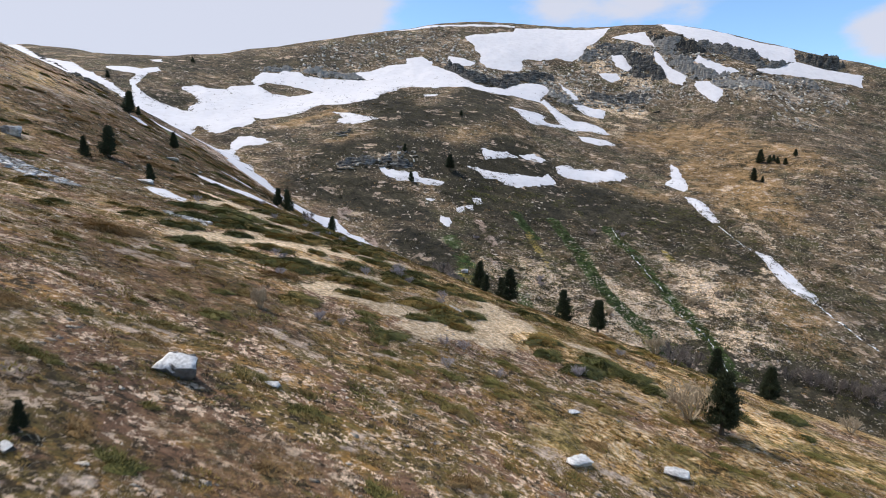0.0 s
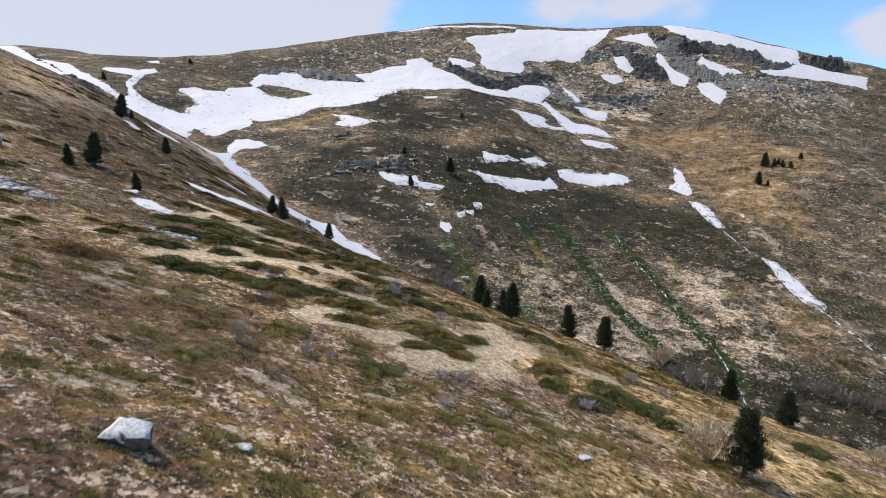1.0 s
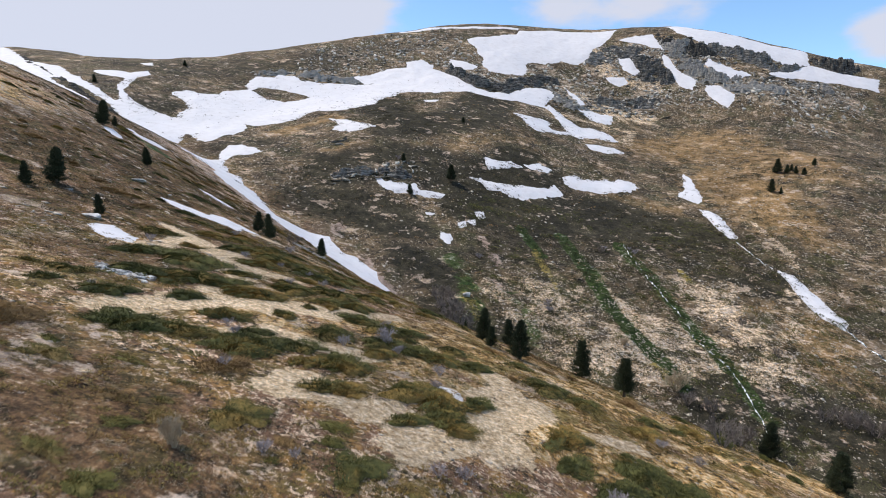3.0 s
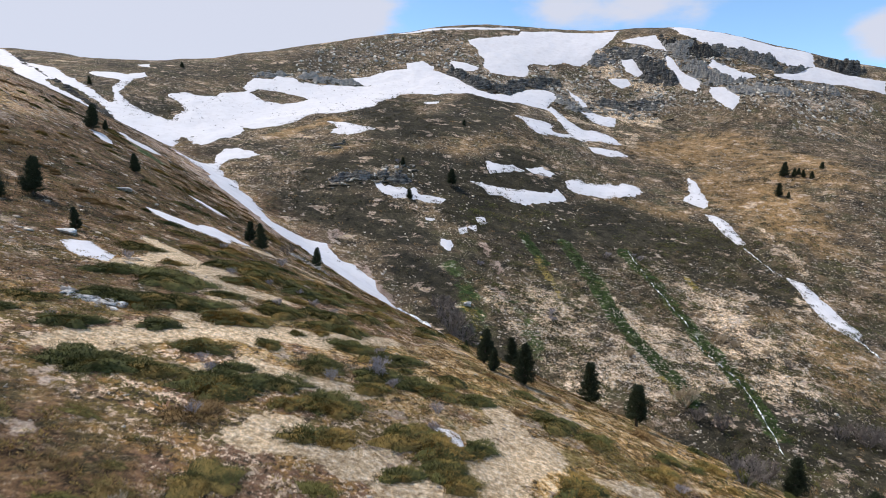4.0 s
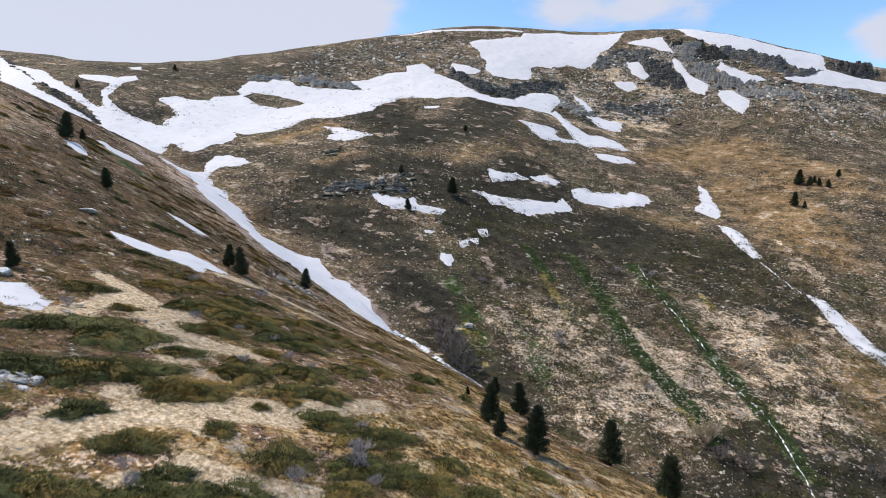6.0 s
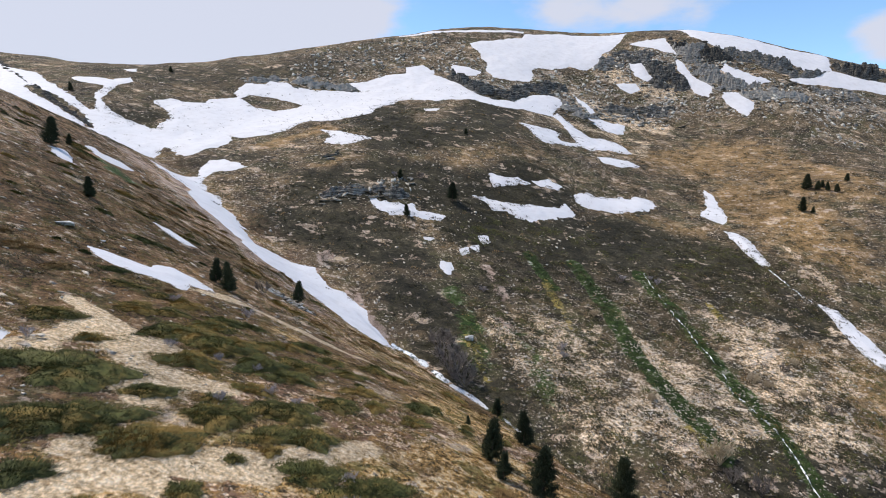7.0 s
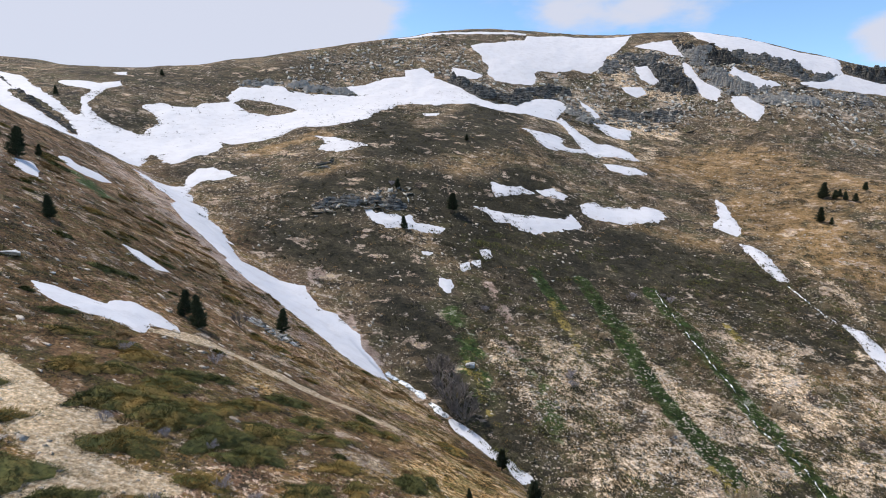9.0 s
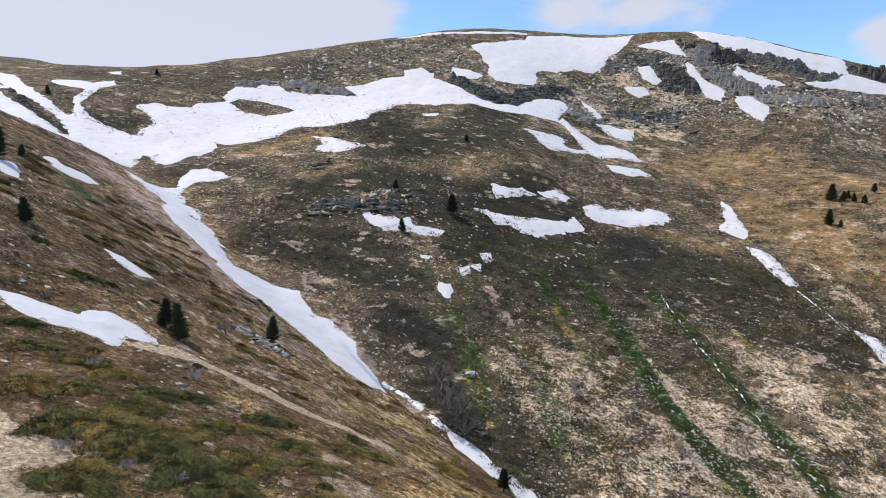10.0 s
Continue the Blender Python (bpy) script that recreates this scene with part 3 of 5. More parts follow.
def part(name, me, parent, label=""):
    ob = new(name, me)
    ob.parent = parent
    return tagged(ob, label) if label else ob


def sheet(name, xs, ys, zs, keep, material):
    """A draped grid of which only the kept cells are made."""
    ny, nx = zs.shape
    index = np.arange(nx * ny).reshape(ny, nx)
    quads = np.stack([index[:-1, :-1], index[:-1, 1:], index[1:, 1:], index[1:, :-1]], -1)[keep]
    used = np.unique(quads)
    where = np.zeros(nx * ny, np.int64)
    where[used] = np.arange(len(used))
    gx, gy = np.meshgrid(xs, ys)
    verts = np.stack([gx.ravel(), gy.ravel(), zs.ravel()], -1)[used]
    return tri_mesh(name, verts, where[quads].reshape(-1, 4), material, True), verts


# ---- the ground ----
def steps(marks):
    out = [marks[0][0]]
    for (a, s0), (b, s1) in zip(marks, marks[1:]):
        while out[-1] < b:
            f = (out[-1] - a) / (b - a)
            out.append(out[-1] + s0 + (s1 - s0) * f)
    return np.array(out)


def build_ground():
    xs = steps([(-3200, 220), (-700, 40), (-300, 5), (-210, 1.9), (-110, 1.0), (-45, 0.55), (40, 0.55), (110, 1.0), (230, 1.9), (330, 5), (700, 40), (3200, 220)])
    ys = steps([(-1500, 200), (-200, 30), (-20, 3), (12, 0.55), (95, 0.55), (130, 0.9), (270, 1.2), (430, 1.6), (520, 6), (900, 40), (3800, 260)])
    gx, gy = np.meshgrid(xs, ys)
    zs = ground(gx, gy)
    me, verts = sheet("ground", xs, ys, zs, np.ones((len(ys) - 1, len(xs) - 1), bool), TURF)
    for kind in COVER:
        layer = me.attributes.new(kind, "FLOAT", "POINT")
        layer.data.foreach_set("value", cover(kind, verts[:, 0], verts[:, 1]).astype(np.float32))
    layer = me.attributes.new("spur", "FLOAT", "POINT")
    layer.data.foreach_set("value", (1 - land(verts[:, 0], verts[:, 1])[1]).astype(np.float32))
    tagged(new("ground", me), "brown alpine turf and heath on steep mountain slopes in early spring", "ground", kind="structure")


build_ground()

# ---- snow ----
SNOWFIELDS = [
    (0.25, "broad snowfield filling the hollow below the summit",
     [(-231.8, 334.6), (-204.3, 316.5), (-192.2, 308.8), (-171.3, 287.9), (-158.1, 276.9), (-147.2, 268.4), (-140.5, 263.9), (-139.2, 266.6), (-146.9, 277.7), (-151.7, 293.9), (-167.6, 298.2), (-171.5, 304.3), (-164.1, 306.2), (-155.3, 306.1), (-150.3, 315.1), (-146.5, 308.1), (-147.9, 299.6), (-146.7, 287.4), (-145.0, 279.2), (-138.7, 271.1), (-133.0, 266.0), (-126.1, 263.1), (-121.0, 259.6), (-115.3, 258.6), (-111.4, 258.9), (-112.5, 265.2), (-111.4, 270.2), (-115.4, 276.7), (-119.3, 281.8), (-125.0, 284.2), (-126.4, 287.4), (-121.5, 292.5), (-115.5, 292.4), (-107.7, 296.3), (-106.6, 302.5), (-98.3, 309.9), (-101.3, 314.6), (-101.9, 321.3), (-99.7, 328.5), (-90.6, 329.8), (-90.1, 334.5), (-82.2, 333.6), (-76.9, 329.4), (-73.3, 311.2), (-62.1, 270.4), (-70.5, 262.8), (-77.2, 260.9), (-81.3, 260.8), (-85.9, 261.8), (-82.5, 254.9), (-82.3, 250.1), (-84.4, 245.7), (-87.3, 243.5), (-88.6, 237.9), (-91.3, 235.7), (-96.2, 238.2), (-99.7, 242.2), (-101.9, 244.0), (-100.9, 236.5), (-99.0, 229.9), (-100.1, 226.4), (-103.1, 227.0), (-108.6, 230.6), (-117.3, 236.1), (-130.0, 241.8), (-143.4, 247.6), (-152.1, 251.6), (-169.2, 261.1), (-183.9, 271.7)],
     [(-200.1, 304.1), (-184.8, 290.4), (-161.9, 274.3), (-144.3, 262.3), (-133.7, 252.1), (-125.6, 243.8), (-130.9, 246.2), (-141.2, 253.1), (-151.2, 259.0), (-170.4, 271.1)]),
    (0.25, "broad snowfield filling the hollow below the summit",
     [(-81.8, 334.4), (-76.9, 329.4), (-62.5, 331.6), (-51.8, 333.4), (-40.9, 333.3), (-48.7, 339.6), (-50.9, 344.2), (-42.8, 346.7), (-36.2, 352.3), (-32.3, 356.5), (-21.3, 359.6), (-22.7, 367.3), (-13.8, 371.4), (-7.4, 366.2), (-6.3, 360.5), (0.3, 355.6), (3.2, 352.4), (10.3, 342.0), (16.8, 332.4), (24.7, 328.7), (35.4, 331.6), (39.4, 338.2), (46.2, 346.6), (55.6, 350.8), (60.9, 348.3), (61.6, 344.3), (55.9, 333.2), (52.4, 324.3), (45.6, 323.1), (37.5, 322.3), (30.4, 317.7), (26.5, 318.0), (21.3, 319.0), (15.0, 322.9), (3.1, 322.2), (-4.7, 317.4), (-11.4, 320.7), (-23.1, 319.2), (-27.4, 310.6), (-32.8, 303.5), (-32.7, 293.5), (-34.4, 289.0), (-42.7, 282.7), (-50.7, 278.1), (-58.1, 280.7), (-61.4, 275.9), (-63.4, 269.0), (-71.0, 271.0), (-86.0, 324.0)]),
    (0.25, "long tongue of old snow lying in the gully",
     [(-79.9, 219.2), (-81.7, 227.2), (-80.4, 231.7), (-76.7, 233.7), (-69.8, 230.0), (-67.3, 228.9), (-70.7, 225.2), (-76.6, 224.7), (-78.2, 222.4), (-77.0, 214.4), (-73.8, 210.7), (-67.8, 205.2), (-64.9, 199.6), (-59.8, 194.7), (-54.2, 188.2), (-56.3, 187.0), (-60.5, 189.6), (-67.2, 195.1), (-74.1, 200.6), (-82.3, 206.9), (-87.5, 210.4), (-93.5, 217.1), (-86.7, 215.8)]),
    (0.25, "long tongue of old snow lying in the gully",
     [(-49.3, 175.2), (-47.5, 175.6), (-45.6, 177.2), (-42.7, 178.3), (-38.9, 176.5), (-33.0, 176.2), (-31.1, 173.4), (-27.9, 168.9), (-23.6, 167.6), (-21.2, 164.5), (-18.4, 162.0), (-16.7, 158.1), (-14.0, 155.5), (-12.0, 152.0), (-9.3, 144.0), (-11.3, 142.3), (-13.4, 143.4), (-16.4, 143.9), (-18.9, 146.6), (-22.8, 150.6), (-27.1, 155.0), (-30.4, 157.4), (-33.9, 159.9), (-37.5, 162.3), (-40.7, 163.3), (-43.7, 165.1), (-47.9, 168.5)]),
    (0.18, "thin drift of old snow on brown heath",
     [(-87.7, 174.4), (-88.0, 178.0), (-84.9, 176.1), (-83.7, 178.0), (-81.8, 178.9), (-78.0, 177.5), (-77.8, 172.5), (-79.4, 170.2), (-82.2, 170.0)]),
    (0.18, "thin drift of old snow on brown heath",
     [(-80.5, 151.8), (-80.3, 154.8), (-77.5, 152.4), (-74.3, 147.7), (-75.4, 146.8), (-76.6, 146.6)]),
    (0.18, "thin drift of old snow on brown heath",
     [(-51.1, 134.5), (-49.3, 135.0), (-46.6, 134.1), (-43.9, 133.0), (-44.4, 130.6), (-46.9, 131.5)]),
    (0.18, "thin drift of old snow on brown heath",
     [(-44.6, 104.8), (-43.3, 105.5), (-41.4, 105.6), (-39.4, 106.2), (-38.0, 106.8), (-37.7, 109.7), (-36.8, 110.9), (-35.4, 110.6), (-33.6, 110.3), (-31.5, 109.0), (-30.8, 107.8), (-32.2, 106.9), (-33.2, 106.2), (-32.5, 103.3), (-33.6, 103.3), (-35.3, 103.4), (-36.8, 103.1), (-38.1, 102.6), (-40.3, 102.5), (-42.5, 103.3)]),
    (0.18, "thin drift of old snow on brown heath",
     [(-38.6, 76.1), (-37.6, 77.8), (-35.5, 76.3), (-34.0, 75.6), (-33.5, 73.9), (-35.3, 73.4), (-36.7, 74.1)]),
    (0.25, "patch of old snow on the mountain slope",
     [(-23.3, 211.8), (-20.0, 211.0), (-15.1, 211.1), (-11.9, 210.7), (-10.4, 213.1), (-8.7, 211.1), (-3.8, 210.2), (0.2, 209.9), (-2.1, 207.9), (-6.8, 207.1), (-11.6, 207.6), (-16.1, 205.2), (-19.4, 206.7)]),
    (0.25, "patch of old snow on the mountain slope",
     [(9.6, 224.0), (13.1, 225.0), (16.6, 223.7), (21.8, 224.0), (29.0, 225.8), (38.1, 227.4), (41.5, 230.7), (44.2, 226.7), (42.8, 224.4), (37.1, 222.0), (27.8, 217.3), (23.7, 217.7), (20.5, 219.7), (16.2, 219.7), (13.4, 222.3)]),
    (0.25, "patch of old snow on the mountain slope",
     [(45.7, 238.0), (51.3, 241.5), (55.9, 241.2), (61.9, 242.3), (70.8, 246.0), (76.6, 244.1), (71.9, 235.3), (63.3, 234.2), (55.6, 232.9), (49.8, 231.9), (46.7, 234.1)]),
    (0.25, "patch of old snow on the mountain slope",
     [(15.8, 237.7), (21.4, 238.3), (26.3, 240.1), (29.9, 238.6), (24.8, 235.4), (17.2, 231.8)]),
    (0.25, "patch of old snow on the mountain slope",
     [(32.1, 240.7), (38.3, 243.8), (42.3, 241.6), (40.3, 239.1), (34.6, 239.0)]),
    (0.25, "narrow snow streak in a mountain runnel",
     [(100.6, 258.1), (101.2, 250.7), (100.2, 242.5), (99.9, 237.1), (95.6, 230.8), (93.2, 233.4), (90.8, 236.2), (96.3, 242.3)]),
    (0.25, "narrow snow streak in a mountain runnel",
     [(94.4, 224.9), (97.2, 223.3), (98.7, 218.2), (97.9, 212.2), (97.5, 204.3), (96.0, 204.4), (94.6, 209.0), (94.5, 218.4)]),
    (0.25, "narrow snow streak in a mountain runnel",
     [(101.9, 185.8), (104.5, 183.3), (105.2, 176.6), (105.8, 170.3), (106.4, 161.4), (103.6, 158.4), (101.0, 162.4), (100.9, 170.0), (101.3, 177.4)]),
    (0.25, "patch of old snow on the mountain slope",
     [(33.0, 296.0), (37.9, 296.9), (48.2, 300.6), (51.5, 298.3), (47.9, 291.7), (50.6, 287.3), (59.5, 290.6), (50.8, 282.4), (42.2, 279.0), (38.1, 282.0), (38.1, 289.9)]),
    (0.25, "patch of old snow on the mountain slope",
     [(56.6, 332.4), (59.2, 324.2), (62.2, 313.7), (68.4, 307.6), (76.2, 308.2), (82.0, 302.1), (83.9, 292.9), (79.0, 292.4), (71.5, 291.1), (63.0, 285.6), (59.5, 290.6), (58.6, 303.0), (56.1, 315.7), (54.0, 325.2)]),
    (0.25, "patch of old snow on the mountain slope",
     [(64.8, 279.0), (70.9, 280.7), (78.3, 282.5), (81.6, 278.7), (79.5, 275.5), (70.8, 272.5), (65.6, 273.8)]),
    (0.25, "patch of old snow on the mountain slope",
     [(71.1, 355.4), (75.4, 348.2), (78.0, 340.8), (75.5, 338.8), (72.3, 347.1)]),
    (0.25, "patch of old snow on the mountain slope",
     [(73.1, 332.0), (79.2, 334.5), (85.5, 332.3), (90.6, 331.1), (87.3, 321.6), (80.7, 319.9), (75.5, 325.4)]),
    (0.25, "wide snowfield under the rounded summit",
     [(15.1, 400.8), (20.3, 404.6), (30.7, 407.7), (48.7, 414.9), (52.3, 424.1), (72.3, 430.3), (94.2, 430.8), (119.6, 431.2), (109.2, 413.5), (101.3, 403.3), (95.5, 400.4), (91.3, 389.8), (83.2, 382.9), (74.0, 384.4), (61.8, 379.2), (54.1, 380.7), (48.9, 376.9), (49.7, 371.3), (45.5, 363.4), (36.3, 362.2), (27.4, 363.4), (24.1, 369.2), (23.8, 379.0), (21.1, 386.5)]),
    (0.25, "patch of old snow on the mountain slope",
     [(3.3, 374.0), (12.5, 370.4), (19.4, 366.9), (16.8, 362.2), (6.2, 361.8), (4.2, 367.2)]),
    (0.25, "snow bank between dark crags on the ridge",
     [(116.8, 410.3), (127.5, 411.6), (137.8, 411.6), (138.4, 404.0), (139.8, 394.0), (132.7, 397.3), (126.5, 403.2)]),
    (0.25, "snow bank between dark crags on the ridge",
     [(109.6, 388.2), (116.8, 388.4), (118.8, 374.8), (115.1, 373.0), (110.5, 378.1)]),
    (0.25, "snow bank between dark crags on the ridge",
     [(97.3, 370.0), (108.4, 371.1), (109.1, 366.5), (103.1, 363.5), (98.5, 366.6)]),
    (0.25, "snow bank between dark crags on the ridge",
     [(137.9, 389.0), (140.0, 383.3), (141.5, 373.5), (147.9, 363.2), (143.4, 356.0), (137.8, 360.5), (136.9, 369.7), (135.9, 379.2)]),
    (0.25, "snow bank between dark crags on the ridge",
     [(151.7, 358.3), (159.7, 356.5), (164.2, 347.9), (161.9, 343.4), (155.5, 337.0), (153.1, 342.6), (150.6, 349.3)]),
    (0.25, "snow bank between dark crags on the ridge",
     [(155.5, 435.5), (181.1, 424.0), (197.8, 421.7), (217.2, 412.1), (241.0, 411.2), (225.3, 381.5), (209.4, 376.2), (207.1, 383.1), (199.9, 387.5), (186.9, 393.8), (168.2, 395.6), (161.8, 403.8), (156.0, 414.5)]),
    (0.25, "snow bank between dark crags on the ridge",
     [(163.4, 381.2), (170.3, 372.5), (181.9, 365.5), (168.3, 362.2), (162.1, 368.1), (159.2, 375.5)]),
    (0.25, "snow bank between dark crags on the ridge",
     [(194.3, 368.7), (210.3, 372.5), (226.3, 383.0), (234.3, 380.5), (243.0, 375.8), (263.5, 373.2), (254.6, 361.3), (235.5, 364.9), (221.1, 365.2), (209.7, 366.3), (197.3, 365.9)]),
    (0.25, "wide snowfield under the rounded summit",
     [(-161.5, 329.6), (-156.3, 330.1), (-153.6, 325.1), (-157.5, 324.7)]),
    (0.25, "small leftover scrap of snow on dark heath",
     [(-0.5, 187.8), (1.8, 187.6), (2.5, 185.7), (1.2, 182.7), (-0.4, 184.7)]),
    (0.25, "small leftover scrap of snow on dark heath",
     [(10.8, 203.7), (12.9, 204.8), (13.6, 202.6), (11.7, 200.9)]),
    (0.25, "small leftover scrap of snow on dark heath",
     [(4.8, 195.2), (6.7, 196.8), (7.0, 195.1), (5.2, 193.1)]),
    (0.25, "small leftover scrap of snow on dark heath",
     [(8.2, 197.5), (10.1, 198.9), (9.7, 196.3)]),
    (0.25, "small leftover scrap of snow on dark heath",
     [(-5.4, 198.8), (-3.4, 198.8), (-3.9, 197.9), (-5.2, 198.0)]),
    (0.18, "long tongue of old snow lying in the gully",
     [(2.2, 142.0), (4.2, 141.0), (6.4, 139.6), (9.0, 137.0), (10.7, 134.9), (12.2, 133.7), (15.0, 131.4), (13.2, 130.6), (9.3, 132.4), (6.5, 134.8), (3.5, 138.2)]),
    (0.12, "small leftover scrap of snow beside juniper",
     [(0.3, 55.7), (1.1, 55.6), (1.4, 54.4), (0.9, 54.3)]),
    (0.25, "patch of old snow on the mountain slope",
     [(-49.3, 266.5), (-43.3, 263.1), (-38.5, 259.7), (-28.2, 252.8), (-32.8, 250.6), (-38.5, 248.8), (-44.9, 251.6), (-43.1, 257.1)]),
    (0.25, "patch of old snow on the mountain slope",
     [(-9.7, 300.6), (-3.1, 301.4), (-4.2, 296.3), (-9.0, 295.7)]),
    (0.25, "patch of old snow on the mountain slope",
     [(-30.7, 426.8), (-11.0, 429.1), (16.0, 426.5), (50.4, 428.7), (50.0, 425.8), (15.9, 422.1), (-10.8, 423.4), (-30.4, 423.0)]),
    (0.25, "long tongue of old snow lying in the gully",
     [(-76.8, 209.9), (-75.9, 212.7), (-72.5, 208.5), (-66.6, 203.0), (-62.0, 193.7), (-57.2, 189.0), (-51.1, 181.0), (-47.1, 175.2), (-46.6, 170.4), (-51.0, 173.0), (-57.4, 179.2), (-63.8, 184.8), (-70.4, 191.9)]),
    (0.25, "long snow band along the edge of the hollow",
     [(-270.9, 358.8), (-266.3, 359.5), (-260.2, 363.4), (-244.0, 349.0), (-230.2, 335.7), (-210.9, 318.2), (-191.7, 299.6), (-175.0, 281.4), (-180.7, 284.2), (-217.3, 316.5), (-249.3, 335.7), (-262.4, 347.1)]),
]
# an island of turf in the broad snowfield
FIELDS = [rings[0] for _, _, *rings in SNOWFIELDS if max(p[1] for p in rings[0]) > 250]
DRIFTS = [rings[0] for _, _, *rings in SNOWFIELDS if min(p[1] for p in rings[0]) < 180]
ISLET = [(-96.5, 308.4), (-93.7, 314.9), (-85.4, 317.4), (-73.8, 312.9), (-66.7, 310.0), (-70.7, 301.7), (-77.8, 296.7), (-87.6, 300.7)]


def build_snow(rings, thick, label):
    pts = np.array([p for r in rings for p in r])
    lo, hi = pts.min(0) - 2, pts.max(0) + 2
    step = float(np.clip(math.sqrt((hi - lo).prod()) / 150, 0.2, 0.7))
    xs, ys = np.arange(lo[0], hi[0], step), np.arange(lo[1], hi[1], step)
    gx, gy = np.meshgrid(xs, ys)
    d = inside(rings, gx, gy)
    d = np.maximum(d, -inside([ISLET], gx, gy))
    rough = min(2.6, 0.10 * math.sqrt((hi - lo).prod()) + 0.12)
    wave = float(np.clip(0.3 * math.sqrt((hi - lo - 4).prod()), 0.9, 6))
    d = d + rough * (1.3 * fbm(gx / wave, gy / wave, 4, 21) + 0.8 * fbm(gx / 2.2, gy / 1.6, 3, 33) + 0.4 * fbm(gx / 0.9, gy / 0.7, 2, 35)) * (0.35 if lo[1] < 175 else 0.8)
    body = np.clip(-d * 0.10, -0.5, thick)
    low = np.maximum.reduce([d[:-1, :-1], d[1:, :-1], d[:-1, 1:], d[1:, 1:]])
    me, _ = sheet("snow_patch", xs, ys, ground(gx, gy) + 0.05 + body, low < 1.4, SNOW)
    tagged(new("snow_patch", me), label, "snow", "snow left on the slopes")


for thick, label, *rings in SNOWFIELDS:
    build_snow(rings, thick, label)


# ---- trees and shrubs ----
def tube(points, radii, sides=6):
    verts, faces = [], []
    for i, (p, r) in enumerate(zip(points, radii)):
        for k in range(sides):
            a = 2 * math.pi * k / sides
            verts.append((p[0] + r * math.cos(a), p[1] + r * math.sin(a), p[2]))
        if i:
            b = i * sides
            for k in range(sides):
                j = (k + 1) % sides
                faces.append((b - sides + k, b - sides + j, b + j, b + k))
    return verts, faces


def join(pieces):
    verts, faces = [], []
    for v, f in pieces:
        n = len(verts)
        verts += list(v)
        faces += [tuple(i + n for i in q) for q in f]
    return verts, faces


def sprays(centres, ways, size, rng, width=0.32, loose=1.0):
    """Small pointed sprigs: one triangle each, at the centres, along the ways; less loose ones face the sky."""
    n = len(centres)
    side = np.cross(ways, loose * rng.normal(size=(n, 3)) + (1 - loose) * np.array([0.0, 0.0, 2.0]))
    side /= np.linalg.norm(side, axis=1)[:, None] + 1e-9
    s = np.asarray(size).reshape(-1, 1)
    a, b, c = centres - side * s * width, centres + side * s * width, centres + ways * s
    verts = np.stack([a, b, c], 1).reshape(-1, 3)
    return verts, np.arange(3 * n).reshape(-1, 3)


def pine_meshes(seed):
    """A dense mountain pine of unit height: trunk, limbs and needle crown."""
    rng = np.random.RandomState(seed)
    bend = rng.uniform(-0.02, 0.02, 2)
    hs = np.linspace(-0.03, 0.97, 8)
    trunk = tube([(bend[0] * h * 3, bend[1] * h * 3, h) for h in hs], [0.026 * (1 - h) + 0.004 for h in hs], 7)
    limbs, cs, ws, ss = [], [], [], []
    full, base = 0.215 if seed == 40 else rng.uniform(0.20, 0.25), 0.15 if seed == 40 else rng.uniform(0.04, 0.08)
    count = 58
    for k in range(count):
        h = base + (0.93 - base) * ((k + rng.uniform(0, 1)) / count)
        u = (h - base) / (1 - base)
        ln = full * (1.0 - u ** 0.98) ** 0.95 * min(1, 0.72 + 1.6 * u) * rng.uniform(0.66, 1.16) + 0.022
        az = k * 2.4 + rng.uniform(-0.4, 0.4)
        lift = 0.25 + 0.75 * u + rng.uniform(-0.15, 0.25)
        tip = np.array([math.cos(az) * ln, math.sin(az) * ln, ln * lift])
        root = np.array([bend[0] * h * 3, bend[1] * h * 3, h])
        limbs.append(tube([root, root + tip * 0.55 - [0, 0, 0.012], root + tip], [0.007 * (1.1 - u), 0.004, 0.002], 3))
        n = int(130 + 1500 * ln)
        t = rng.uniform(0.15, 1.0, n) ** 0.75
        spread = (0.030 + 0.13 * ln) * (0.55 + 0.6 * t)
        c = root + tip * t[:, None] - np.outer(np.sin(t * math.pi) * 0.012, [0, 0, 1]) + rng.normal(size=(n, 3)) * spread[:, None] * np.array([0.5, 0.5, 0.42])
        w = tip / (np.linalg.norm(tip) + 1e-6) * 0.5 + rng.normal(size=(n, 3)) * 0.42 + [0, 0, 0.65]
        cs.append(c)
        ws.append(w / np.linalg.norm(w, axis=1)[:, None])
        ss.append(rng.uniform(0.016, 0.040, n))
    verts, faces = sprays(np.concatenate(cs), np.concatenate(ws), np.concatenate(ss), rng, 0.17)
    return mesh_of("trunk", *trunk, BARK), mesh_of("limbs", *join(limbs), BARK), tri_mesh("crown", verts, faces, NEEDLES)


PINES = [pine_meshes(40 + i) for i in range(6)]
TREES = [
    (21.1, 41.7, 5.4),
    (33.2, 68.2, 4.0),
    (36.7, 62.7, 4.0),
    (-52.2, 85.2, 3.1),
    (-51.4, 89.7, 4.9),
    (-40.9, 81.4, 2.6),
    (-59.0, 128.3, 3.0),
    (5.0, 81.0, 4.1),
    (5.7, 77.1, 2.5),
    (9.8, 93.5, 4.2),
    (8.9, 75.8, 4.6),
    (17.8, 83.3, 5.2),
    (20.6, 75.0, 4.8),
    (-26.2, 135.0, 4.2),
    (-32.9, 115.0, 3.7),
    (-30.2, 112.9, 4.5),
    (-81.5, 153.0, 6.1),
    (-58.8, 128.3, 3.7),
    (8.4, 112.6, 3.1),
    (-84.4, 163.1, 2.6),
    (-12.4, 16.1, 1.0),
